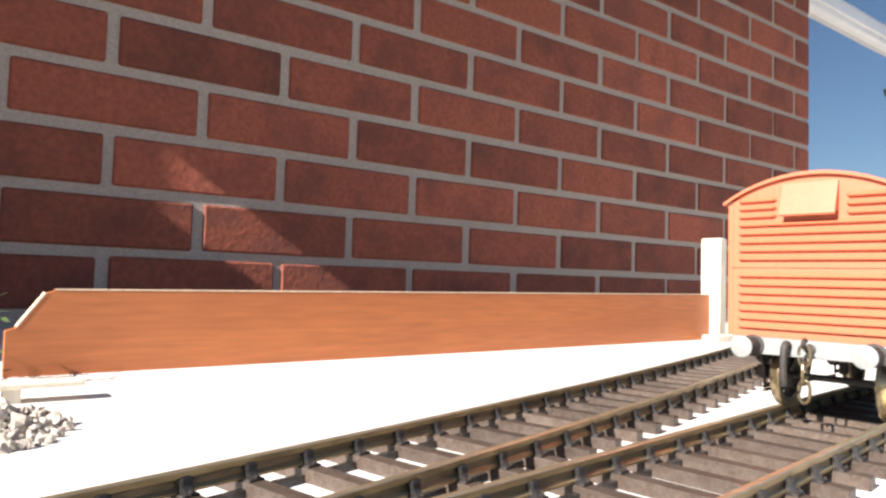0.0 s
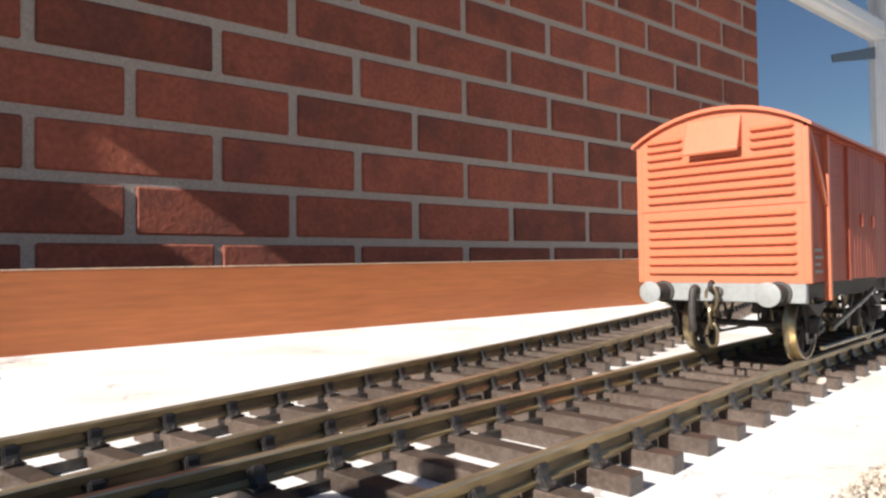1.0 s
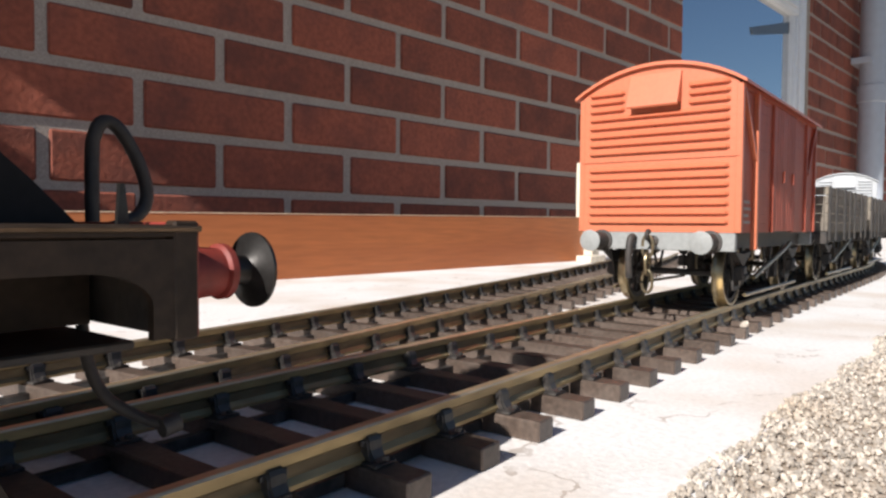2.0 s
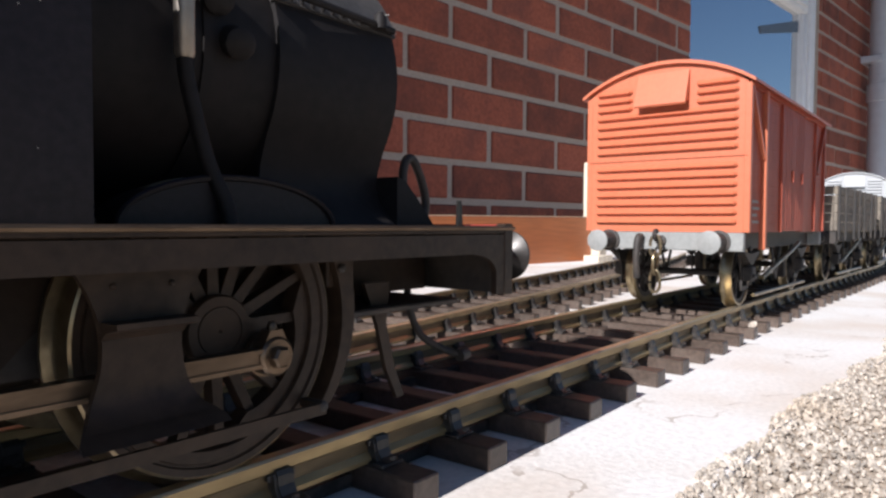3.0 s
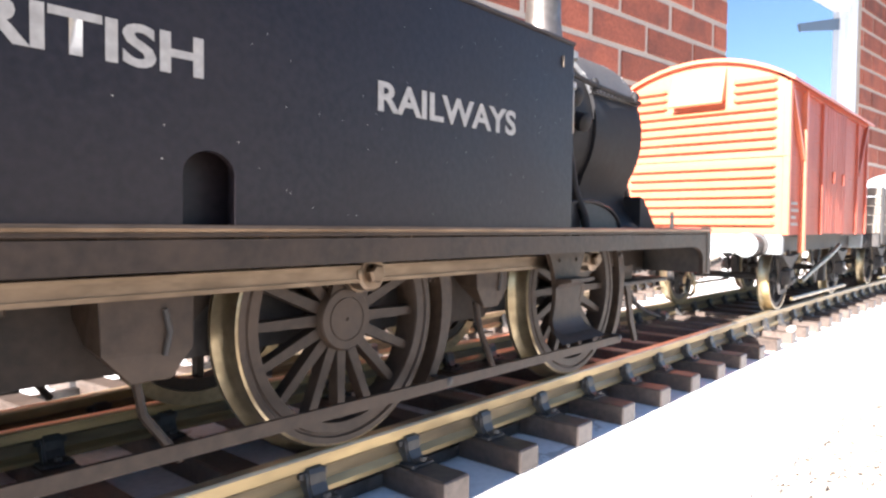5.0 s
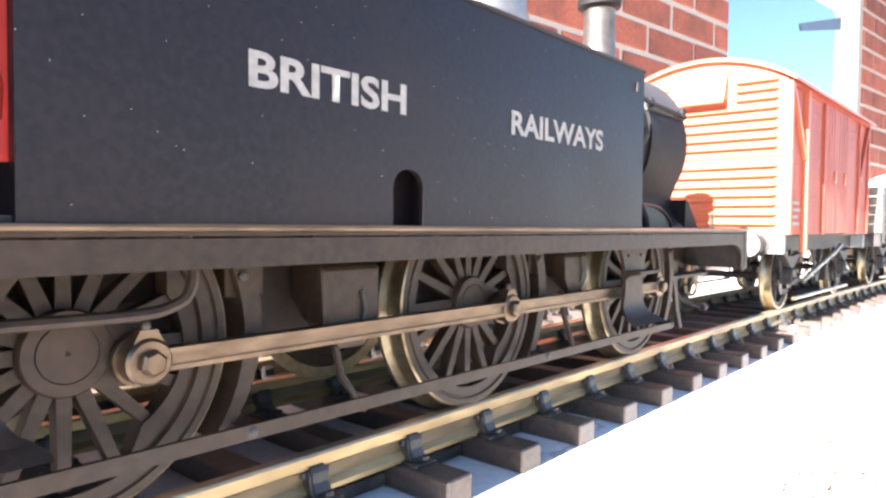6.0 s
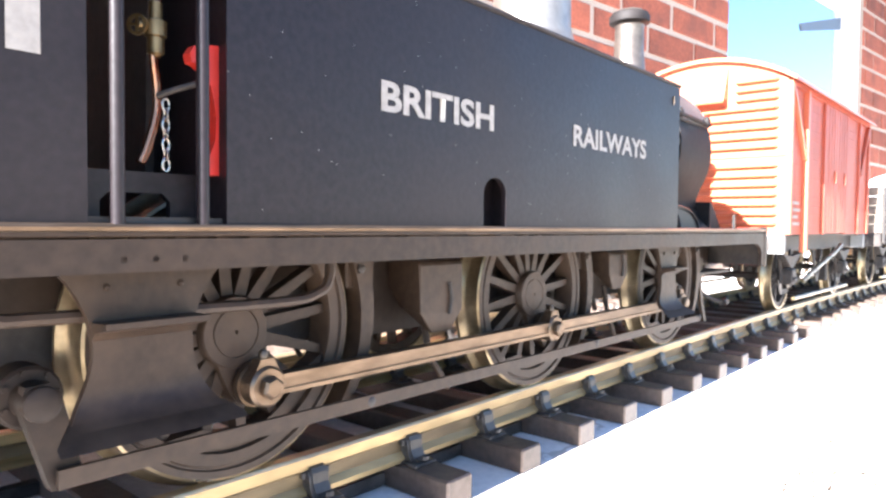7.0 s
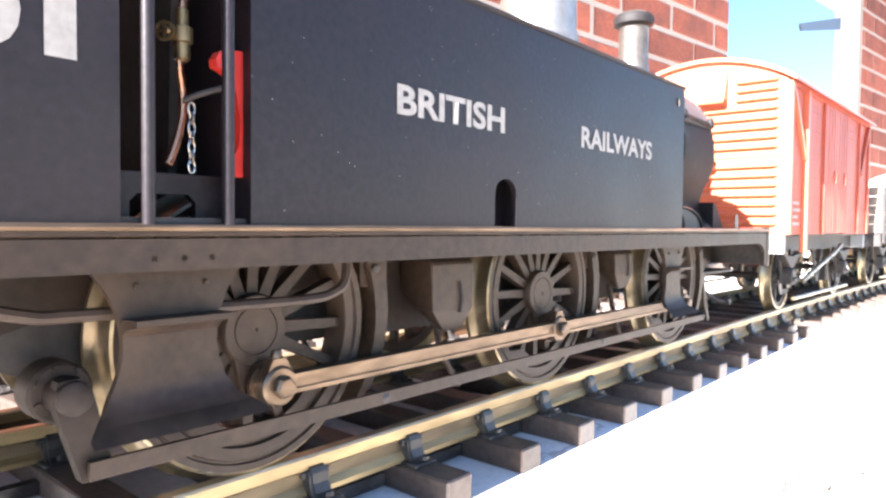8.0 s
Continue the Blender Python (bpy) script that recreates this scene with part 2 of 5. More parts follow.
def eased(pts, n=5):
    """A smooth line through the given places."""
    p = [Vector(q) for q in pts]
    p = [2 * p[0] - p[1]] + p + [2 * p[-1] - p[-2]]
    out = []
    for i in range(1, len(p) - 2):
        for k in range(n):
            t = k / n
            out.append(0.5 * (2 * p[i] + (p[i + 1] - p[i - 1]) * t + (2 * p[i - 1] - 5 * p[i] + 4 * p[i + 1] - p[i + 2]) * t * t + (3 * p[i] - p[i - 1] - 3 * p[i + 1] + p[i + 2]) * t**3))
    return out + [p[-2]]


def tube(bm, pts, r, seg=10):
    pts = [Vector(p) for p in pts]
    if 4 <= len(pts) <= 12:
        pts = eased(pts)
    rings = []
    for i, p in enumerate(pts):
        d = (pts[min(i + 1, len(pts) - 1)] - pts[max(i - 1, 0)]).normalized()
        u = d.orthogonal().normalized() if i == 0 else (u - d * u.dot(d)).normalized()
        v = d.cross(u)
        rings.append([bm.verts.new(p + r * (math.cos(2 * math.pi * k / seg) * u + math.sin(2 * math.pi * k / seg) * v)) for k in range(seg)])
    for a, b in zip(rings, rings[1:]):
        for k in range(seg):
            bm.faces.new((a[k], a[(k + 1) % seg], b[(k + 1) % seg], b[k]))
    bm.faces.new(rings[0][::-1])
    bm.faces.new(rings[-1])
    return bm


def arc(cx, cy, r, a0, a1, n):
    return [(cx + r * math.cos(radians(a0 + (a1 - a0) * i / n)), cy + r * math.sin(radians(a0 + (a1 - a0) * i / n))) for i in range(n + 1)]


B = bmesh.new

# ---- the plan ----
WALL_Y, BED_A, JOINT_X = 0.8208, 0.3066, 0.2504
WIN0, WIN1 = 1.905, 3.03
SLAB = -0.0118
TOP = -0.0070
GAUGE = 0.0482
SLOPE, FAR_SLOPE = 0.127, 0.097
HEAD = math.degrees(math.atan(SLOPE))


def track_slope(x):
    return SLOPE + (FAR_SLOPE - SLOPE) * min(1.0, max(0.0, (x - 0.28) / 0.22)) + 0.72 * max(x - 0.74, 0.0)


def track_y(x):
    """The nearer rail: straight, then easing towards the wall's direction."""
    u = min(max(x - 0.28, 0.0), 0.22)
    return -0.001 + SLOPE * min(x, 0.28) + SLOPE * u + (FAR_SLOPE - SLOPE) * u * u / 0.44 + FAR_SLOPE * max(x - 0.5, 0.0) + 0.36 * max(x - 0.74, 0.0) ** 2


def branch_y(x):
    return 0.0584 + 0.2357 * x + 0.0879 * x * x


# ---- large structure ----
bm = B()
box(bm, -30, 30, -30, 30, -0.30, -0.021)
ground = part("ground", bm, M_GROUND, smooth=False)
tagged(ground, "bare garden ground stretching away round the house", "ground", kind="structure")
bm = B()
far = [bm.verts.new((2500 * math.cos(a), 2500 * math.sin(a), -0.31)) for a in (2 * math.pi * k / 48 for k in range(48))]
bm.faces.new(far)
tagged(part("backdrop", bm, M_GROUND, smooth=False), "far flat ground reaching the horizon", "ground", kind="structure")

bm = B()
edge = [(-1.2, -0.115)] + [(x, -0.0425 + 0.062 * x + 0.0012 * math.sin(37 * x) + 0.0012 * math.sin(91 * x + 1)) for x in np.arange(-0.9, 2.2, 0.02)] + [(6.0, 0.30)]
edge[0] = (-1.2, -0.11)
prism(bm, edge + [(6.0, WALL_Y + 0.02), (-1.2, WALL_Y + 0.02)], -0.12, SLAB, "z")
slab = part("pavement", bm, M_SLAB, smooth=False)
tagged(slab, "sun-bleached concrete slab under the railway", "pavement", kind="structure")

bm = B()
box(bm, -1.2, 6.0, -1.4, 0.25, -0.10, -0.0126)
tagged(part("gravel_bed", bm, M_GRIT, smooth=False), "gritty brown gravel bed beside the slab", "gravel", kind="structure")

wall = tagged(part("wall_north", box(B(), -3.0, WIN0, WALL_Y + 0.004, WALL_Y + 0.23, -0.1, 1.25), M_MORTAR, smooth=False), "red brick house wall with grey mortar joints", "wall", kind="structure")
wall_e = tagged(part("wall_beyond_window", box(B(), WIN1, 8.0, WALL_Y + 0.004, WALL_Y + 0.23, -0.1, 1.25), M_MORTAR, smooth=False), "red brick house wall beyond the window", "wall", kind="structure")
tagged(part("wall_upper", box(B(), -3.0, 8.0, WALL_Y, WALL_Y + 0.23, 1.25, 2.4), M_UPPER, smooth=False), "upper brickwork of the house wall", "wall", kind="structure")
tagged(part("wall_below_window", box(B(), WIN0, WIN1, WALL_Y + 0.002, WALL_Y + 0.23, -0.1, 0.12), M_UPPER, smooth=False), "low brickwork under the window", "wall", kind="structure")
# unseen wall added to shade the house wall; its slot throws the sun patch
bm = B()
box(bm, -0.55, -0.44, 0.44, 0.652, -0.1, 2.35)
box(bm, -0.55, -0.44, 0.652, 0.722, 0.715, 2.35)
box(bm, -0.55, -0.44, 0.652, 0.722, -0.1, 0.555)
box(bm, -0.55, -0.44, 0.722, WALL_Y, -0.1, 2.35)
tagged(part("wall_sun_mask", bm, M_UPPER, smooth=False), "unseen slotted brick wall added to shade the house wall", "wall", kind="structure")

# overhang out of view, added to keep the sun off the wall and pipe
tagged(part("ceiling_sun_block", prism(B(), [(-3.0, WALL_Y - 0.46), (-1.8, WALL_Y - 0.46), (-1.8, WALL_Y - 0.62), (8.0, WALL_Y - 0.62), (8.0, WALL_Y + 0.23), (-3.0, WALL_Y + 0.23)], 2.40, 2.46, "z"), M_UPVC, smooth=False), "unseen white overhang added to shade the house wall", "eaves", kind="structure")

# ---- window ----
window = thing("window_1", "white plastic framed window reflecting blue sky", "window", kind="structure")
FY = WALL_Y + 0.03
bm = B()
for a, b, c, d in ((WIN0, WIN0 + 0.055, 0.12, 1.25), (WIN0 + 0.055, WIN1 - 0.055, 0.12, 0.18)):
    box(bm, a, b, FY, FY + 0.06, c, d, 0.006)
box(bm, WIN1 - 0.055, WIN1, WALL_Y + 0.012, FY + 0.06, 0.12, 1.25, 0.006)
part("frame", bm, M_UPVC, window)
bm = B()
box(bm, WIN0 + 0.055, WIN1 - 0.055, FY - 0.006, FY + 0.055, 0.885, 0.965, 0.008)
box(bm, WIN0 + 0.07, WIN1 - 0.09, FY - 0.016, FY - 0.006, 0.905, 0.945, 0.004)
part("transom", bm, M_UPVC, window)
bm = B()
box(bm, WIN1 - 0.090, WIN1 - 0.057, FY - 0.006, FY + 0.055, 0.18, 0.885, 0.006)
box(bm, WIN1 - 0.098, WIN1 - 0.090, FY + 0.008, FY + 0.055, 0.18, 0.885, 0.002)
part("sash", bm, M_UPVC, window)
for z0, z1 in ((0.18, 0.885), (0.965, 1.25)):
    part("pane", box(B(), WIN0 + 0.055, WIN1 - 0.08, FY + 0.02, FY + 0.03, z0, z1), M_GLASS, window, smooth=False)
# thin dark bar laid on the pane to draw a reflection in the glass
part("reflection_bar", prism(B(), [(2.535, 0.756), (2.55, 0.732), (2.925, 0.812), (2.925, 0.858)], FY + 0.0160, FY + 0.0198, "y"), M_REFLECTION, window, "dark blue-grey bar painted as a reflection across the pane")
bm = B()
box(bm, WIN0 - 0.0, WIN1, FY + 0.065, FY + 1.2, -0.1, 1.25)
bmesh.ops.reverse_faces(bm, faces=bm.faces)
tagged(part("room_beyond", bm, M_ROOM, smooth=False), "dim room behind the window", "room", kind="structure")

bm = B()
lathe(bm, [(0.055, -0.1), (0.055, 0.62), (0.062, 0.625), (0.062, 0.70), (0.055, 0.705), (0.055, 2.38)], 28, Matrix.Translation((3.69, 0.745, 0)))
pipe = part("drain_pipe", bm, M_PIPE)
tagged(pipe, "pale grey plastic drain pipe on the house wall", "pipe")
bm = B()
box(bm, 3.62, 3.76, 0.735, WALL_Y + 0.002, 0.80, 0.83, 0.003)
part("bracket", bm, M_PIPE, pipe)

# ---- backing board along the line ----
board = thing("backing_board", "varnished brown plywood board standing on edge", "board")
BY0 = 0.4195
bm = B()
prof = [(0.018, SLAB), (0.018, 0.0172), (0.0236, 0.0192), (0.0389, 0.0412), (0.0446, 0.0432), (0.824, 0.0485), (0.824, SLAB)]
prism(bm, prof, 0, 0.009, "y")
part("panel", bm, M_BOARD, board, smooth=False)
bm = B()
prism(bm, [(0.0456, 0.0434), (0.824, 0.0487), (0.824, 0.0496), (0.0446, 0.0443)], -0.0003, 0.0093, "y")
prism(bm, [(0.0241, 0.0194), (0.0394, 0.0414), (0.0387, 0.0421), (0.0234, 0.0201)], -0.0003, 0.0093, "y")
part("top_edge", bm, M_RAW, board, "pale chipped plywood edge", smooth=False)
board.matrix_basis = Matrix.Translation((0, BY0, 0)) @ pose(0, 0, 0, 0, 0, 1.6)
post = part("wooden_post", box(B(), 0.826, 0.843, 0.428, 0.457, SLAB, 0.126, 0.0015), M_POST)
tagged(post, "pale timber post at the end of the board", "post")
block = part("wooden_block", box(B(), 0.785, 0.822, 0.405, 0.428, SLAB, -0.003, 0.001), M_POST)
tagged(block, "small pale offcut of wood on the slab", "block")


# ---- track ----
def rail_mesh(fn, x0, x1, step=0.02):
    """The rail's section carried along a line; its upper faces are worn bright, its web faces darker."""
    sec = [(-0.0016, -0.0066), (0.0016, -0.0066), (0.0016, -0.0058), (0.0006, -0.0048), (0.0006, -0.0028), (0.00135, -0.0022), (0.00135, -0.0004), (0.0010, 0), (-0.0010, 0), (-0.00135, -0.0004), (-0.00135, -0.0022), (-0.0006, -0.0028), (-0.0006, -0.0048), (-0.0016, -0.0058)]
    bm = B()
    rows = []
    for x in np.arange(x0, x1 + step / 2, step):
        d = (fn(x + 0.001) - fn(x - 0.001)) / 0.002
        nrm = Vector((-d, 1, 0)).normalized()
        rows.append([bm.verts.new((x + nrm.x * a, fn(x) + nrm.y * a, b)) for a, b in sec])
    n = len(sec)
    for a, b in zip(rows, rows[1:]):
        for k in range(n):
            f = bm.faces.new((a[k], b[k], b[(k + 1) % n], a[(k + 1) % n]))
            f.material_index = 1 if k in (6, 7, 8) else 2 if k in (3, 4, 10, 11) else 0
    bm.faces.new(rows[0])
    bm.faces.new(rows[-1][::-1])
    return bm


def chair_mesh():
    bm = B()
    for s in (-1, 1):
        out = [(s * 0.0006, -0.0036), (s * 0.0013, -0.0031), (s * 0.0020, -0.0033), (s * 0.0024, -0.0042), (s * 0.0026, -0.0060), (s * 0.0034, -0.0076), (s * 0.0046, -0.0083), (s * 0.0046, -0.0090), (s * 0.0006, -0.0090)]
        prism(bm, out, -0.0011, 0.0011, "x")
        prism(bm, [(y * 0.93, z - 0.0005) for y, z in out], -0.0015, 0.0015, "x")
    box(bm, -0.0022, 0.0022, -0.0052, 0.0052, -0.0091, -0.0083, 0.0002)
    box(bm, -0.0021, 0.0021, -0.0017, -0.0006, -0.0052, -0.0038, 0.0002)
    for s in (-1, 1):
        lathe(bm, [(0.0006, -0.0078), (0.0006, -0.0070), (0.0003, -0.0068)], 6, Matrix.Translation((0, s * 0.0050, 0)))
    return bm


def sleeper_mesh(y0, y1):
    return box(B(), -0.0034, 0.0034, y0, y1, SLAB, TOP, 0.00035)


CHAIR = finish("chair", chair_mesh(), M_CHAIR)
for v in CHAIR.vertices:
    v.co.z = -0.0018 + (v.co.z + 0.0031) * 0.86
    v.co.x *= 1.3


def lay(name, label, line, x0, x1, pitch, first, lo_cut):
    tr = thing(name, label, "track")
    for off in (0.0, GAUGE):
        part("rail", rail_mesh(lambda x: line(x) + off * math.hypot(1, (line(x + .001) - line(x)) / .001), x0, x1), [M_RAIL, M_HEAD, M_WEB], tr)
    full = finish("sleeper", sleeper_mesh(-0.0134, GAUGE + 0.0134), M_SLEEPER, False)
    short = finish("sleeper", sleeper_mesh(-0.0012, GAUGE + 0.0134), M_SLEEPER, False)
    k = math.ceil((x0 - first) / pitch)
    while first + k * pitch < x1:
        x = first + k * pitch
        d = (line(x + 0.001) - line(x - 0.001)) / 0.002
        wob = 0.6 * math.sin(k * 2.3)
        s = part("sleeper", short if x < lo_cut else full, None, tr, at=pose(x, line(x), 0, 0, 0, math.degrees(math.atan(d)) + wob))
        for off in (0.0, GAUGE):
            part("chair", CHAIR, None, s, at=pose(0, off, 0, 0, 0, -wob))
        k += 1
    web = B()
    for off in (0.0032, GAUGE - 0.0032):
        prev = None
        for x in np.arange(x0 + 0.01, x1, 0.04):
            d = (line(x + 0.001) - line(x - 0.001)) / 0.002
            a = Vector((x, line(x), 0)) + Vector((-d, 1, 0)).normalized() * off
            now = [web.verts.new(a + Vector((0, w, z))) for w, z in ((-0.0012, SLAB + 0.0004), (0.0012, SLAB + 0.0004), (0.0012, -0.0090), (-0.0012, -0.0090))]
            if prev:
                for j in range(4):
                    web.faces.new((prev[j], now[j], now[(j + 1) % 4], prev[(j + 1) % 4]))
            prev = now
    part("web", web, M_CHAIR, tr, "black plastic web between the sleepers", smooth=False)
    return tr


lay("railway_track", "model railway track with tarnished rails on dark brown sleepers", track_y, -0.62, 2.0, 0.0222, 0.1146, -9)
lay("railway_track", "branching model railway track with tarnished rails on brown sleepers", branch_y, -0.06, 0.92, 0.0222, 0.011, 0.105)


def on_track(x, lead=0.0):
    d = track_slope(x + lead)
    return pose(x, track_y(x) + GAUGE / 2 * math.hypot(1, d), 0, 0, 0, math.degrees(math.atan(d)))


# ---- wagon running gear ----
WR = 0.0150


def wheel_parts(parent, x, y, r, sign, spokes, at=None):
    """A spoked wheel on an axle along y; sign: +1 for the side towards the house."""
    rim = B()
    ring(rim, [(r - 0.0012, 0), (r - 0.0012, sign * 0.0040), (r - 0.0034, sign * 0.0040), (r - 0.0034, 0)])
    wheel = part("wheel", rim, M_IRON, parent, at=pose(x, y, r) if at is None else at)
    tyre = B()
    ring(tyre, [(r - 0.0012, -sign * 0.0002), (r + 0.0011, -sign * 0.0002), (r + 0.0011, sign * 0.0006), (r + 0.0003, sign * 0.0014), (r, sign * 0.0020), (r - 0.0002, sign * 0.0046), (r - 0.0012, sign * 0.0046)], 48)
    part("tyre", tyre, M_WSTEEL, wheel)
    hub = B()
    lathe(hub, [(0.0036, 0), (0.0036, sign * 0.0036), (0.0030, sign * 0.0044), (0.0014, sign * 0.0046), (0.0014, sign * 0.0058), (0, sign * 0.006)], 20, axis="y")
    part("hub", hub, M_IRON, wheel)
    sp = B()
    box(sp, -0.0007, 0.0007, sign * 0.0008, sign * 0.0030, 0.0028, r - 0.0028, 0.0002)
    me = finish("spoke", sp, M_IRON)
    for k in range(spokes):
        part("spoke", me, None, wheel, at=pose(0, 0, 0, 0, 360 / spokes * k, 0))
    return wheel


def buffer_parts(parent, y, z, x, sign, head_m, house_m, reach=0.020, head_r=0.0068):
    b = B()
    lathe(b, [(0.0052, 0), (0.0052, sign * 0.001), (0.0040, sign * 0.0012), (0.0034, sign * reach * 0.58), (0.0040, sign * reach * 0.60), (0.0040, sign * reach * 0.66), (0.0028, sign * reach * 0.67)], 24, axis="x")
    h = part("buffer", b, house_m, parent, at=pose(x, y, z))
    b = B()
    lathe(b, [(0.0021, sign * reach * 0.6), (0.0022, sign * reach * 0.86), (0.0034, sign * reach * 0.90), (head_r, sign * reach * 0.94), (head_r, sign * reach * 0.97), (head_r * 0.7, sign * reach * 0.995), (0, sign * reach)], 32, axis="x")
    part("buffer_head", b, head_m, h)
    return h


def link(bm, c, w, h, r, turned):
    pts = []
    for k in range(21):
        a = 2 * math.pi * k / 20
        u, v = w * math.cos(a), h * math.sin(a) + (0.25 * h if math.sin(a) > 0 else -0.25 * h if math.sin(a) < 0 else 0)
        pts.append((c[0] + (u if turned else 0), c[1] + (0 if turned else u), c[2] + v))
    tube(bm, pts, r, 8)


def underframe(wg, length, solebar_m, head_m, wheel_y=0.0, front=0.036, spread=0.0272, half=0.0372):
    """Solebars, headstocks, wheels, axleguards, buffers, couplings and brake of a four-wheeled wagon."""
    for s in (-1, 1):
        part("solebar", box(B(), 0.003, length - 0.003, s * 0.0275 - 0.0015, s * 0.0275 + 0.0015, 0.0265, 0.0345, 0.0003), solebar_m, wg)
    for x in (0, length - 0.0035):
        part("headstock", box(B(), x, x + 0.0035, -half, half, 0.0262, 0.0345, 0.0004), head_m, wg, "grey painted headstock")
    for x, s in ((0, -1), (length, 1)):
        for y in (-spread, spread):
            buffer_parts(wg, y, 0.0302, x, s, head_m, M_IRON, 0.0140, 0.0050)
        bm = B()
        lathe(bm, [(0.0024, 0), (0.0024, s * 0.001), (0.0011, s * 0.0014), (0.0011, s * 0.005)], 14, axis="x")
        tube(bm, [(s * 0.004, 0, 0), (s * 0.0075, 0, 0.001), (s * 0.0085, 0, 0.0032), (s * 0.007, 0, 0.0045), (s * 0.0055, 0, 0.004)], 0.0010, 8)
        hook = part("coupling_hook", bm, M_IRON, wg, at=pose(x, 0, 0.0305))
        bm = B()
        link(bm, (s * 0.0072, 0, -0.0026), 0.0024, 0.0040, 0.0007, False)
        link(bm, (s * 0.0072, 0, -0.0105), 0.0024, 0.0040, 0.0007, True)
        link(bm, (s * 0.0072, 0, -0.0185), 0.0024, 0.0040, 0.0007, False)
        part("chain_link", bm, M_WSTEEL, hook, "three dull steel coupling links")
        bm = B()
        tube(bm, [(0, 0.0095, 0.001), (s * 0.003, 0.0095, 0.0015), (s * 0.0045, 0.0098, -0.002), (s * 0.005, 0.0098, -0.010), (s * 0.004, 0.0098, -0.0175)], 0.0017, 10)
        part("brake_hose", bm, M_IRON, hook, "black brake hose")
    for x in (front, length - 0.036):
        axle = part("axle", lathe(B(), [(0.0016, -0.0275), (0.0016, 0.0275)], 12, pose(x, wheel_y, WR), "y"), M_IRON, wg)
        for s in (-1, 1):
            wheel_parts(wg, x, s * 0.0205 + wheel_y, WR, s, 8)
            bm = B()
            prism(bm, [(x - 0.011, 0.0275), (x - 0.0085, 0.0275), (x - 0.0035, 0.0165), (x - 0.0035, 0.0095), (x + 0.0035, 0.0095), (x + 0.0035, 0.0165), (x + 0.0085, 0.0275), (x + 0.011, 0.0275), (x + 0.0052, 0.015), (x + 0.0052, 0.0075), (x - 0.0052, 0.0075), (x - 0.0052, 0.015)], s * 0.0287, s * 0.0295)
            part("axleguard", bm, M_IRON, wg, smooth=False)
            bm = B()
            box(bm, x - 0.0033, x + 0.0033, s * 0.0288, s * 0.0335, 0.0118, 0.0188, 0.0006)
            box(bm, x - 0.0026, x + 0.0026, s * 0.0288, s * 0.0345, 0.0130, 0.0150, 0.0004)
            part("axlebox", bm, M_IRON, wg)
            bm = B()
            for i, hw in enumerate((0.0128, 0.0108, 0.0086, 0.0062, 0.004)):
                z = 0.0235 - 0.0011 * i
                prism(bm, [(x - hw, z + 0.0012), (x, z), (x + hw, z + 0.0012), (x + hw, z + 0.0021), (x, z + 0.0010), (x - hw, z + 0.0021)], s * 0.0298, s * 0.0326)
            part("leaf_spring", bm, M_IRON, wg, smooth=False)
    mid = length / 2
    for s in (-1, 1):
        bm = B()
        tube(bm, [(0.045, s * 0.0325, 0.0125), (0.062, s * 0.033, 0.0165), (mid + 0.018, s * 0.0335, 0.0245), (mid + 0.034, s * 0.0335, 0.0285)], 0.0011, 8)
        part("brake_lever", bm, M_WSTEEL, wg, "long bent steel brake lever")
        bm = B()
        prism(bm, [(mid - 0.010, 0.0265), (mid - 0.008, 0.0265), (mid, 0.0125), (mid + 0.008, 0.0265), (mid + 0.010, 0.0265), (mid + 0.001, 0.0095), (mid - 0.001, 0.0095)], s * 0.0290, s * 0.0298)
        part("v_hanger", bm, M_IRON, wg, smooth=False)
        for x in (front + WR + 0.0025, length - 0.036 - WR - 0.0025):
            part("brake_block", box(B(), x - 0.0018, x + 0.0018, s * 0.021 + wheel_y, s * 0.0252 + wheel_y, 0.0085, 0.0215, 0.0006), M_IRON, wg)
        bm = B()
        tube(bm, [(0.030, s * 0.0325, 0.0052), (length - 0.030, s * 0.0325, 0.0052)], 0.0009, 6)
        part("tie_bar", bm, M_WSTEEL, wg)


def roof_pts(half, z0, rise, n=14):
    r = (half * half + rise * rise) / (2 * rise)
    a = math.degrees(math.asin(half / r))
    return [(-y, z) for y, z in arc(0, z0 + rise - r, r, 90 + a, 90 - a, n)]


VAN_SHIFT = 0.0024


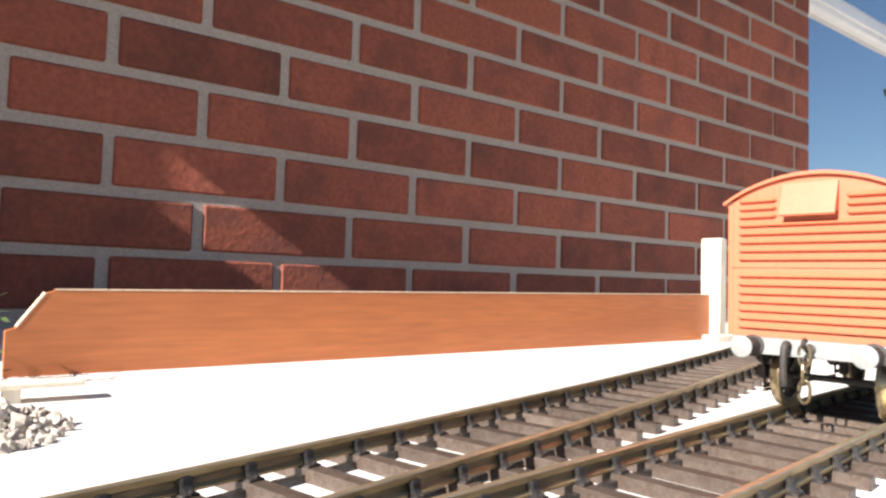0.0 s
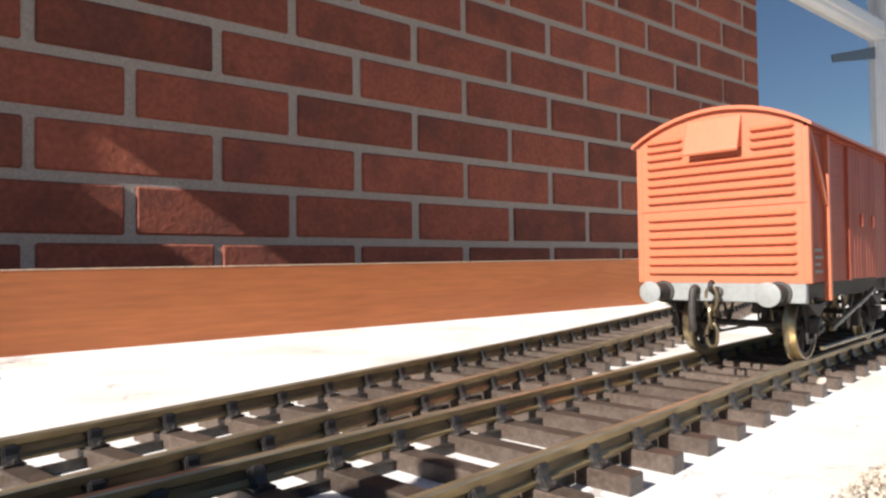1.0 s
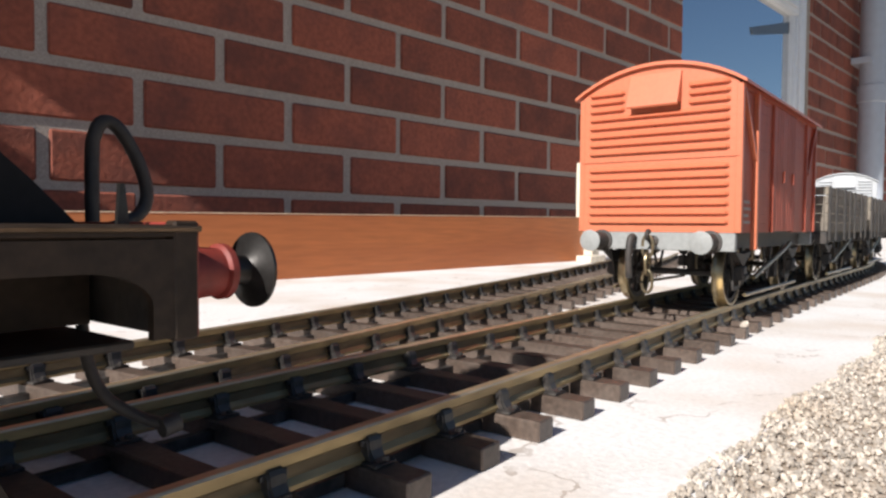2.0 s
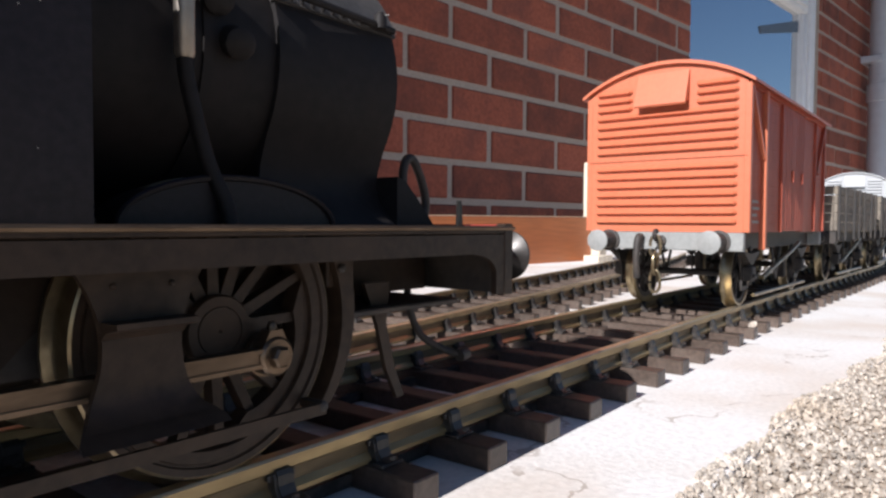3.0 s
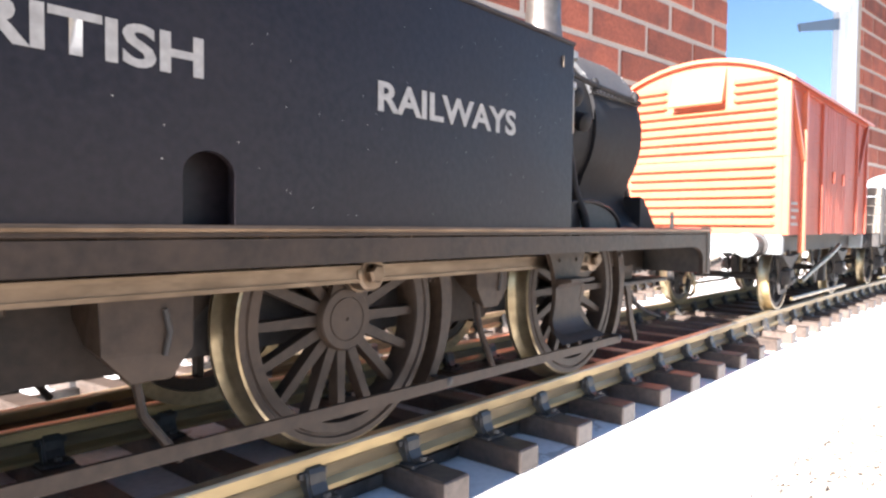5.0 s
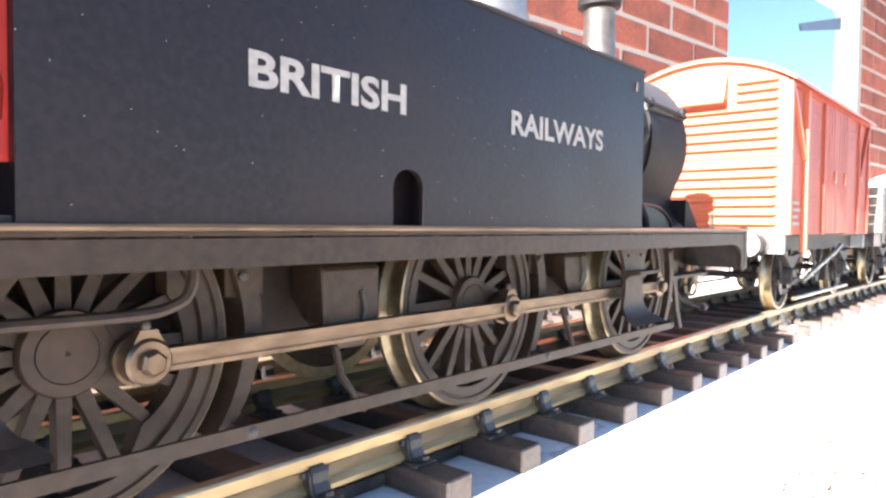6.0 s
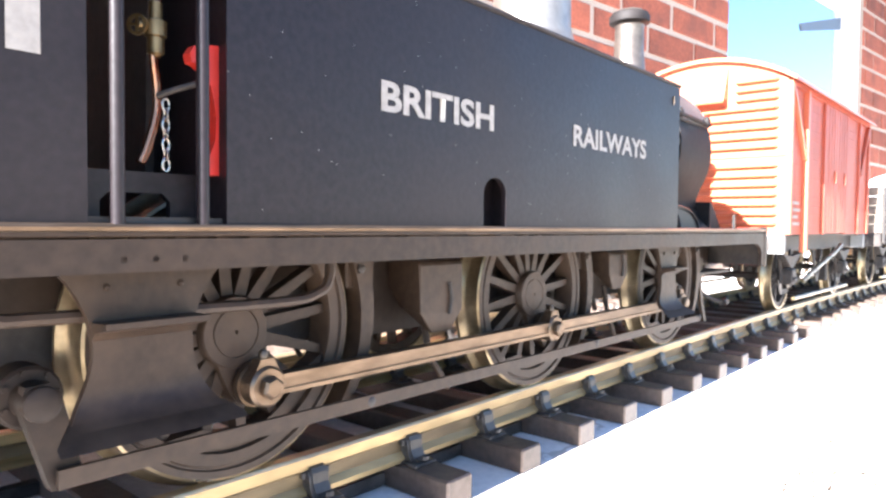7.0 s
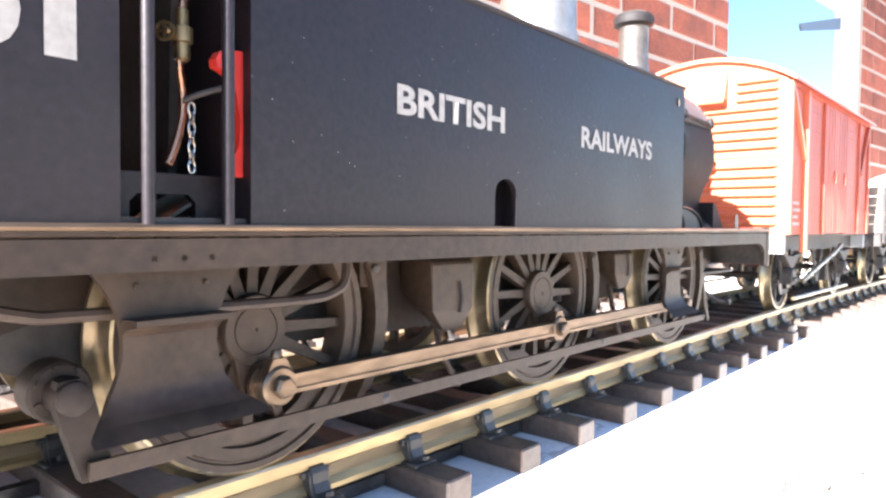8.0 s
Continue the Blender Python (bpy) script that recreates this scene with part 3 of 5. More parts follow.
def build_van(m, body_m, side_m, label, group):
    L, HW, Z0, Z1 = 0.168, 0.0364, 0.0345, 0.0995
    van = thing("covered_goods_van", label, "railway van", m, group)
    end = [(-HW, Z0), (HW, Z0)] + roof_pts(HW, Z1, 0.0115)[::1]
    for x0, x1 in ((0, 0.0022), (L - 0.0022, L)):
        part("end_panel", prism(B(), end, x0, x1, "x"), body_m, van, smooth=False)
    # corrugations pressed into the ends
    lo = [0.0395, 0.0436, 0.0477, 0.0518, 0.0559, 0.0600, 0.0641]
    up = [0.0722, 0.0763, 0.0804, 0.0845, 0.0886]
    ribs = [(z, -0.0330, 0.0330) for z in lo + up] + [(z, a, b) for z in (0.0927, 0.0966, 0.1003) for a, b in ((-0.0330, -0.0148), (0.0148, 0.0330))]
    for x, s in ((0, -1), (L, 1)):
        for z, a, b in ribs:
            bm = B()
            n, swell = 6, (0.0, 0.95, 1.0, 0.86, 0.58, 0.26, 0.0)
            rows = []
            for y, f in ((a, 0.0), (a + 0.0014, 1.0), (b - 0.0014, 1.0), (b, 0.0)):
                rows.append([bm.verts.new((x + s * (0.0021 * f * swell[k] - 0.0001), y, z - 0.0013 + 0.0026 * k / n)) for k in range(n + 1)])
            for r0, r1 in zip(rows, rows[1:]):
                for k in range(n):
                    bm.faces.new((r0[k], r0[k + 1], r1[k + 1], r1[k]))
            part("rib", bm, body_m, van)
        bm = B()
        box(bm, x - (0.0006 if s < 0 else 0), x + (0.0006 if s > 0 else 0), -0.0370, 0.0370, 0.0676, 0.0684)
        part("joint_strip", bm, body_m, van, smooth=False)
        bm = B()
        prism(bm, [(x, 0.1068), (x + s * 0.0012, 0.1070), (x + s * 0.0062, 0.0920), (x + s * 0.0056, 0.0912), (x, 0.1050)], -0.0118, 0.0118, "y")
        for y in (-0.0115, 0.0107):
            prism(bm, [(x, 0.1060), (x + s * 0.0052, 0.0925), (x, 0.0935)], y, y + 0.0008, "y")
        part("ventilator_hood", bm, body_m, van, "sloping ventilator hood with an open underside", smooth=False)
    # planked sides
    n, z = 15, Z0
    h = (Z1 - Z0) / n
    for s in (-1, 1):
        for i in range(n):
            for x0, x1 in ((0.0022, 0.0615), (0.1065, L - 0.0022)):
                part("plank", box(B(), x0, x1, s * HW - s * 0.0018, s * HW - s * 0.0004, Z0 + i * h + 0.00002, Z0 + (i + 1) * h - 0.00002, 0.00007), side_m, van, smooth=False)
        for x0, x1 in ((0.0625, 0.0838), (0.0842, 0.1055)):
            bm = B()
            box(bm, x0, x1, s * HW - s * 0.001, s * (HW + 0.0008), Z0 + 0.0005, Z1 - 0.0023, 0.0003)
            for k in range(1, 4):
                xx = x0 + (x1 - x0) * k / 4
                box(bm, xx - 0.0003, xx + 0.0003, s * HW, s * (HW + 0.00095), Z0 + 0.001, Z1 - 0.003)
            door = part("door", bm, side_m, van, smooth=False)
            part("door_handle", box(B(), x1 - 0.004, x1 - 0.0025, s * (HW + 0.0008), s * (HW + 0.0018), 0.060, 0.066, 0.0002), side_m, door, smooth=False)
        # uprights and diagonals; those nearest the front end keep the lit red
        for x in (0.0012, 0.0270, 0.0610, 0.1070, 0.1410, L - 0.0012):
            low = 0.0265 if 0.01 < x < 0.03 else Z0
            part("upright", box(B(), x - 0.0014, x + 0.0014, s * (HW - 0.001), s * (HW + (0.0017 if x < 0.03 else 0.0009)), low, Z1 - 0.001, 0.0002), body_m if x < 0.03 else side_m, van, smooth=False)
        for xa, xb in ((0.0030, 0.0262), (L - 0.0030, L - 0.0262)):
            bm = B()
            d = 0.0014 if xa < xb else -0.0014
            prism(bm, [(xa, 0.0975), (xa + d, 0.0985), (xb, 0.0690), (xb - d, 0.0675)], s * HW - s * 0.0005, s * (HW + 0.0014), "y")
            part("diagonal_brace", bm, body_m if xa < 0.05 else side_m, van, smooth=False)
        bm = B()
        box(bm, 0.0025, L - 0.0025, s * HW - s * 0.001, s * (HW + 0.001), Z1 - 0.0022, Z1 + 0.0002)
        part("cornice", bm, side_m, van, smooth=False)
        if s < 0:
            bm = B()
            for z0, w in ((0.0475, 0.010), (0.0445, 0.012), (0.0415, 0.008), (0.0385, 0.011)):
                box(bm, 0.0095, 0.0095 + w, s * (HW + 0.0001), s * (HW + 0.0002), z0, z0 + 0.0013)
            part("lettering_bar", bm, M_CREAM, van, "small pale lettering lines", smooth=False)
    under = roof_pts(HW + 0.0035, Z1 - 0.0012, 0.0122)
    over = roof_pts(HW + 0.0035, Z1 + 0.0002, 0.0124)
    part("roof", prism(B(), under + over[::-1], -0.0022, L + 0.0022, "x"), body_m, van)
    part("floor", box(B(), 0.002, L - 0.002, -HW + 0.002, HW - 0.002, Z0 - 0.001, Z0 + 0.001), M_IRON, van, smooth=False)
    underframe(van, L, M_IRON, M_GREY, -VAN_SHIFT, 0.027, 0.0255, 0.0358)
    return van


VAN_X = 0.3070 - 0.0025
build_van(on_track(VAN_X, 0.08) @ pose(0, VAN_SHIFT, 0), M_VAN, M_VAN_SHADED, "bauxite red covered goods van with ribbed ends and planked sides", "goods wagons")


def build_open(m):
    L, HW, Z0, Z1 = 0.160, 0.0375, 0.0345, 0.0640
    wg = thing("open_goods_wagon", "weathered grey-brown planked open goods wagon", "railway wagon", m, "goods wagons")
    n = 5
    h = (Z1 - Z0) / n
    for i in range(n):
        z0, z1 = Z0 + i * h + 0.0002, Z0 + (i + 1) * h - 0.0002
        for s in (-1, 1):
            part("plank", box(B(), 0, L, s * HW, s * (HW - 0.0022), z0, z1, 0.0003), M_WAGON, wg, smooth=False)
        for x in (0, L - 0.0022):
            part("plank", box(B(), x, x + 0.0022, -HW + 0.0024, HW - 0.0024, z0, z1, 0.0003), M_WAGON, wg, smooth=False)
    for s in (-1, 1):
        for x in (0.003, 0.026, 0.058, 0.080, 0.102, 0.134, L - 0.003):
            part("strap", box(B(), x - 0.0013, x + 0.0013, s * HW, s * (HW + 0.0012), Z0 - 0.006, Z1, 0.0002), M_IRON, wg, smooth=False)
        for x in (-0.0012, L):
            part("end_post", box(B(), x, x + 0.0012, s * 0.016 - 0.002, s * 0.016 + 0.002, Z0, Z1, 0.0002), M_WAGON, wg, smooth=False)
    part("floor", box(B(), 0.002, L - 0.002, -HW + 0.002, HW - 0.002, Z0 - 0.001, Z0 + 0.001), M_WAGON, wg, smooth=False)
    underframe(wg, L, M_IRON, M_IRON)
    return wg


for k in range(3):
    build_open(on_track(VAN_X + 0.168 + 0.026 + 0.188 * k, 0.08))
build_van(on_track(VAN_X + 0.168 + 0.026 + 0.188 * 3, 0.08) @ pose(0, VAN_SHIFT, 0), M_PALE, M_PALE, "pale grey covered goods van with a white roof hood", "goods wagons")

# ---- the locomotive ----
R = 0.0213
AXLES = (0.0795, 0.0045, -0.0730)
THROW = 0.0080
TANK_Y, FOOT_Y = 0.0380, 0.0386
FZ0, FZ = 0.0316, 0.0366
BEAM_X, REAR_X = 0.1379, -0.1475
loco = thing("tank_locomotive", "weathered black six-wheeled tank locomotive with cream lettering", "locomotive", on_track(-0.2))

bm = B()
box(bm, REAR_X, BEAM_X, -FOOT_Y, FOOT_Y, FZ - 0.0012, FZ + 0.0003, 0.0002)
part("footplate", bm, M_DUSTY, loco, smooth=False)
for s in (-1, 1):
    bm = B()
    y0, y1 = s * FOOT_Y, s * (FOOT_Y - 0.0012)
    low = [(REAR_X, FZ - 0.0014), (REAR_X, FZ0), (0.1240, FZ0)] + [(0.1240 + 0.008 * math.sin(radians(a)), FZ0 - 0.004 + 0.004 * math.cos(radians(a))) for a in range(10, 91, 10)] + [(0.1320, 0.0236), (BEAM_X - 0.0032, 0.0236), (BEAM_X - 0.0032, FZ - 0.0014)]
    prism(bm, low, y0, y1, "y")
    part("valance", bm, M_DUSTY, loco, smooth=False)
    bm = B()
    tube(bm, [(x, s * (FOOT_Y + 0.0002), FZ - 0.0002) for x in (REAR_X, BEAM_X)], 0.0004, 6)
    part("edge_beading", bm, M_ROD, loco, "worn bright footplate edge")
    bm = B()
    for k in range(3):
        lathe(bm, [(0.00040, 0), (0.00034, 0.00018), (0.00014, 0.00032)], 8, Matrix.Translation((-0.0947 + 0.0035 * k, s * FOOT_Y, FZ0 + 0.0014)) @ pose(0, 0, 0, 90 * s, 0, 0))
    part("rivet", bm, M_DUSTY, loco)
    for z in (0.0252, 0.029, 0.034):
        bm = B()
        lathe(bm, [(0.0006, 0), (0.0006, 0.0003), (0.0003, 0.0006)], 8, Matrix.Translation((BEAM_X - 0.0016, s * FOOT_Y, z)) @ pose(0, 0, 0, 90 * s, 0, 0))
        part("rivet", bm, M_DUSTY, loco)
bm = B()
box(bm, BEAM_X - 0.0008, BEAM_X, -FOOT_Y, FOOT_Y, 0.0234, FZ + 0.0006, 0.0002)
part("front_buffer_beam", bm, M_BEAM, loco, "red painted buffer beam", smooth=False)
part("beam_backing", box(B(), BEAM_X - 0.003, BEAM_X - 0.0008, -FOOT_Y + 0.0022, FOOT_Y, 0.0236, FZ - 0.0014), M_IRON, loco, smooth=False)
part("rear_buffer_beam", box(B(), REAR_X, REAR_X + 0.003, -FOOT_Y, FOOT_Y, 0.0234, FZ + 0.0006, 0.0003), M_BEAM, loco, "red painted buffer beam", smooth=False)
part("beam_end", box(B(), BEAM_X - 0.0034, BEAM_X - 0.0002, -FOOT_Y - 0.0002, -FOOT_Y + 0.002, 0.0232, FZ + 0.0008, 0.0003), M_DUSTY, loco, smooth=False)
for y in (-0.0272, 0.0272):
    buffer_parts(loco, y, 0.0302, BEAM_X, 1, M_BUFFER, M_BEAM, 0.0168, 0.0056)
    buffer_parts(loco, y, 0.0302, REAR_X, -1, M_BUFFER, M_BEAM, 0.0168, 0.0056)
part("drag_plate", box(B(), 0.104, 0.1365, -0.026, 0.026, 0.0205, 0.0217, 0.0003), M_IRON, loco, smooth=False)

# frames between the wheels
for s in (-1, 1):
    bm = B()
    prism(bm, [(-0.140, 0.0355), (-0.140, 0.020), (-0.125, 0.017), (-0.095, 0.026), (-0.056, 0.026), (-0.046, 0.0165), (-0.026, 0.0165), (-0.016, 0.026), (0.025, 0.026), (0.035, 0.0165), (0.051, 0.0165), (0.060, 0.026), (0.104, 0.026), (0.110, 0.0235), (0.1340, 0.0235), (0.1340, 0.0355)], s * 0.0178, s * 0.0188, "y")
    part("main_frame", bm, M_UNDER_SHADE, loco, smooth=False)

# block added between the frames so the gaps behind the wheels stay dark
bm = B()
prism(bm, [(-0.112, 0.0352), (-0.112, 0.022), (-0.100, 0.0170), (0.096, 0.0170), (0.104, 0.022), (0.104, 0.0352)], -0.0172, 0.0172, "y")
part("dark_filler", bm, M_IRON, loco, smooth=False)

# side tanks, the recess at their foot, boiler, smokebox
T0, T1, TZ = -0.0821, 0.0560, 0.0755
arch = [(-0.0245, FZ + 0.0003)] + [(-0.0279 + 0.0034 * math.cos(radians(a)), 0.0428 + 0.0029 * math.sin(radians(a))) for a in range(0, 181, 15)] + [(-0.0313, FZ + 0.0003)]
for s in (-1, 1):
    bm = B()
    side = [(T0, FZ + 0.0003), (T0, TZ), (T1, TZ), (T1, FZ + 0.0003)] + arch
    prism(bm, side, s * TANK_Y, s * (TANK_Y - 0.0012), "y")
    tank = part("side_tank", bm, M_LOCO, loco, smooth=False)
    part("tank_shell", box(B(), T0, T1, s * (TANK_Y - 0.0045), s * 0.0170, FZ + 0.0003, TZ - 0.0004), M_LOCO, tank, smooth=False)
    bm = B()
    for x0, x1 in ((T0, -0.0330), (-0.0228, T1)):
        box(bm, x0, x1, s * (TANK_Y - 0.0012), s * (TANK_Y - 0.0045), FZ + 0.0003, TZ - 0.0004)
    box(bm, -0.0330, -0.0228, s * (TANK_Y - 0.0012), s * (TANK_Y - 0.0045), 0.0465, TZ - 0.0004)
    part("tank_lining", bm, M_LOCO, tank, smooth=False)
    bm = B()
    tube(bm, [(T0, s * TANK_Y, TZ), (T1, s * TANK_Y, TZ), (T1, s * 0.018, TZ)], 0.0005, 8)
    part("tank_beading", bm, M_LOCO, tank)
    bm = B()
    tube(bm, [(T1 - 0.0045, s * (TANK_Y + 0.0002), 0.0700), (T1 - 0.0045, s * (TANK_Y + 0.0002), 0.0722)], 0.00025, 6)
    part("lamp_iron", bm, M_ROD, tank)
bm = B()
for k in range(90):
    a, b = random.uniform(T0, T1), random.uniform(0.038, 0.073)
    lathe(bm, [(0.00008, 0), (0.00004, 0.00003)], 6, Matrix.Translation((a, -TANK_Y, b)) @ pose(0, 0, 0, 90, 0, 0))
part("speck", bm, M_CREAM, loco, "pale dust specks on the tank")

BZ, BR = 0.0640, 0.0238
bm = B()
lathe(bm, [(BR, -0.082), (BR, 0.092)], 48, pose(0, 0, BZ), "x")
boiler = part("boiler", bm, M_SMOKE, loco)
for x in (0.060, 0.078):
    bm = B()
    ring(bm, [(BR + 0.0001, x), (BR + 0.0004, x), (BR + 0.0004, x + 0.0016), (BR + 0.0001, x + 0.0016)], 48, "x")
    part("boiler_band", bm, M_SMOKE, boiler, at=pose(0, 0, BZ))
# smokebox: a round upper part on a waisted saddle
SR = 0.0247
outline = [(SR * math.cos(radians(a)), BZ + SR * math.sin(radians(a))) for a in range(-35, 216, 6)]
left = [(-0.0196, 0.0470), (-0.0192, 0.0440), (-0.0205, 0.0410), (-0.0245, FZ + 0.0003)]
shape = outline + left + [(-y, z) for y, z in left[::-1]]
part("smokebox", prism(B(), shape, 0.0910, 0.1185, "x"), M_SMOKE, loco)
bm = B()
wrap = [((SR + 0.0005) * math.cos(radians(a)), BZ + (SR + 0.0005) * math.sin(radians(a))) for a in range(20, 161, 5)]
inner = [((SR - 0.0005) * math.cos(radians(a)), BZ + (SR - 0.0005) * math.sin(radians(a))) for a in range(160, 19, -5)]
prism(bm, wrap + inner, 0.0905, 0.1191, "x")
part("smokebox_wrapper", bm, M_WRAP_LIT, loco, "black smokebox wrapper with a riveted edge")
bm = B()
for k in range(12):
    for s in (-1, 1):
        lathe(bm, [(0.0005, 0), (0.0003, 0.0004)], 6, Matrix.Translation((0.0920 + 0.00225 * k, s * (SR + 0.0004) * math.cos(radians(22)), BZ + (SR + 0.0004) * math.sin(radians(22)))) @ pose(0, 0, 0, -68 * s, 0, 0))
part("rivet", bm, M_SMOKE, loco)
# pale flecks painted on the wrapper's edges for dusty chips and highlights
bm = B()
for k in range(70):
    a = radians(random.choice((-1, 1)) * random.uniform(0, 70) + 90)
    x = random.choice((0.0905, 0.0907, 0.1188, 0.1190)) + random.gauss(0, 0.0003)
    lathe(bm, [(random.uniform(0.00012, 0.00034), 0), (0.0001, 0.00016)], 5, Matrix.Translation((x, (SR + 0.0005) * math.cos(a), BZ + (SR + 0.0005) * math.sin(a))) @ pose(0, 0, 0, math.degrees(a) - 90, 0, 0))
tagged(part("edge_fleck", bm, M_CREAM, loco), "pale flecks for chips and highlights along the wrapper edge", kind="stuff")
bm = B()
lathe(bm, [(0.019, 0.1185), (0.019, 0.1195), (0.017, 0.1207), (0.009, 0.1220), (0.002, 0.1225), (0.0018, 0.1255), (0, 0.1257)], 36, pose(0, 0, BZ), "x")
part("smokebox_door", bm, M_SMOKE, loco)
bm = B()
for s in (-1, 1):
    prism(bm, [(s * 0.0185, 0.0445), (s * 0.0248, FZ + 0.0003), (s * 0.010, FZ + 0.0003), (s * 0.010, 0.0445)], 0.1185, 0.1200, "x")
prism(bm, [(0.1188, 0.0462), (0.1212, 0.0455), (0.1250, 0.0420), (0.1300, FZ + 0.0003), (0.1188, FZ + 0.0003)], -0.0245, 0.0245, "y")
part("saddle_apron", bm, M_SMOKE, loco, smooth=False)

CX = 0.1030
bm = B()
lathe(bm, [(0.0100, BZ + SR - 0.0015), (0.0078, BZ + SR + 0.0012), (0.0059, BZ + SR + 0.004), (0.0053, BZ + SR + 0.010), (0.0051, 0.1085), (0.0054, 0.1096), (0.0069, 0.1104), (0.0070, 0.1124), (0.0062, 0.1136), (0.0048, 0.1147), (0.0042, 0.1147), (0.0042, 0.1060), (0, 0.1060)], 40, pose(CX, 0, 0))
part("chimney", bm, M_CHIMNEY, loco, "dull browned metal chimney with a dark rim")
bm = B()
ring(bm, [(0.0053, 0.1093), (0.0071, 0.1103), (0.0072, 0.1126), (0.0063, 0.1138), (0.0056, 0.1130)], 40, "z")
part("chimney_cap", bm, M_SMOKE, loco, at=pose(CX, 0, 0))
bm = B()
lathe(bm, [(0.0150, BZ + BR - 0.002), (0.0125, BZ + BR + 0.002), (0.0113, BZ + BR + 0.006), (0.0112, 0.1030), (0.0100, 0.1075), (0.0070, 0.1110), (0.0030, 0.1124), (0, 0.1126)], 40, pose(0.0400, 0, 0))
part("dome", bm, M_DOME, loco, "dull cast metal dome")

# cab and bunker
C0, C1, CB = -0.0981, T0, REAR_X + 0.004
for s in (-1, 1):
    y0, y1 = s * TANK_Y, s * (TANK_Y - 0.001)
    bm = B()
    side = [(CB, FZ + 0.0003), (CB, 0.088), (-0.118, 0.088), (-0.118, 0.115), (C1, 0.115), (C1, 0.100), (C0 + 0.004, 0.100), (C0, 0.096), (C0, FZ + 0.0003)]
    prism(bm, side, y0, y1, "y")
    part("cab_side", bm, M_LOCO, loco, smooth=False)
    for x in (-0.0951, -0.0853):
        bm = B()
        tube(bm, [(x, s * (TANK_Y + 0.0001), FZ), (x, s * (TANK_Y + 0.0001), 0.097)], 0.00075, 10)
        part("handrail", bm, M_LOCO, loco)
    bm = B()
    foot = [(C0, FZ), (C0, 0.0430), (C1, 0.0430), (C1, FZ), (-0.0862, FZ), (-0.0862, 0.0395), (-0.0872, 0.0405), (-0.0935, 0.0405), (-0.0945, 0.0395), (-0.0945, FZ)]
    prism(bm, foot, s * (TANK_Y - 0.006), s * (TANK_Y - 0.007), "y")
    part("cab_kick_plate", bm, M_LOCO, loco, smooth=False)
bm = B()
prism(bm, [(-TANK_Y, 0.0750), (TANK_Y, 0.0750)] + roof_pts(TANK_Y, 0.113, 0.008), C1, C1 + 0.001, "x")
part("cab_front", bm, M_LOCO, loco, smooth=False)
bm = B()
prism(bm, [(-TANK_Y, FZ), (TANK_Y, FZ)] + roof_pts(TANK_Y, 0.113, 0.008), -0.1190, -0.118, "x")
part("cab_back", bm, M_LOCO, loco, smooth=False)
part("cab_roof", prism(B(), roof_pts(TANK_Y + 0.001, 0.1128, 0.008) + roof_pts(TANK_Y + 0.001, 0.1140, 0.0082)[::-1], -0.1225, C1 + 0.003, "x"), M_LOCO, loco)
part("bunker_back", box(B(), CB, CB + 0.001, -TANK_Y + 0.001, TANK_Y - 0.001, FZ, 0.088), M_LOCO, loco, smooth=False)
part("cab_floor", box(B(), CB, C1, -TANK_Y + 0.001, TANK_Y - 0.001, FZ + 0.0003, FZ + 0.001), M_IRON, loco, smooth=False)
bm = B()
prism(bm, [(-0.019, FZ), (0.019, FZ)] + arc(0, 0.069, 0.0205, -10, 190, 24), C1 - 0.0012, C1, "x")
back = part("backhead", bm, M_IRON, loco)
for k, (dx, dy) in enumerate(((0.0, 0.0), (0.0008, 0.0010))):
    bm = B()
    tube(bm, [(-0.0904 + dx, -0.0330 + dy, 0.0440), (-0.0893 + dx, -0.0326 + dy, 0.0462), (-0.0880 + dx, -0.0320 + dy, 0.0500), (-0.0878 + dx, -0.0318 + dy, 0.0530), (-0.0882 + dx, -0.0318 + dy, 0.0575), (-0.0876 + dx, -0.0316 + dy, 0.0650), (-0.0860 + dx, -0.0300, 0.0760)], 0.00042, 10)
    part("copper_pipe", bm, M_COPPER, back, "bent copper pipe")
bm = B()
lathe(bm, [(0.0006, -0.003), (0.0010, -0.0026), (0.0010, -0.0008), (0.0013, -0.0006), (0.0013, 0.0012), (0.0008, 0.0014), (0.0008, 0.0034), (0.0004, 0.0036)], 14, Matrix.Translation((-0.0878, -0.0318, 0.0598)))
lathe(bm, [(0.0006, 0), (0.0006, 0.0022)], 10, Matrix.Translation((-0.0878, -0.0318, 0.0602)) @ pose(0, 0, 0, 0, -90, 0))
part("brass_valve", bm, M_BRASS, back, "aged brass valve body")
bm = B()
ring(bm, [(0.0009, 0), (0.00125, 0), (0.00125, 0.0004), (0.0009, 0.0004)], 18, "x")
for k in range(4):
    box(bm, 0, 0.0003, -0.00015, 0.00015, 0, 0.001, m=pose(0, 0, 0, 90 * k, 0, 0))
part("valve_wheel", bm, M_BRASS, back, "small brass valve wheel", at=pose(-0.0901, -0.0318, 0.0602, 0, 0, 35))
bm = B()
for k in range(7):
    link(bm, (-0.0868, -0.0322, 0.0440 + 0.0012 * k), 0.0004, 0.0006, 0.00014, k % 2 == 0)
part("chain", bm, M_BRIGHT, back, "thin steel chain")
bm = B()
for k in range(6):
    link(bm, (-0.0866, -0.0300, 0.0580 + 0.0012 * k), 0.0004, 0.0006, 0.00014, k % 2 == 0)
part("chain", bm, M_BRASS, back, "thin brass chain")
bm = B()
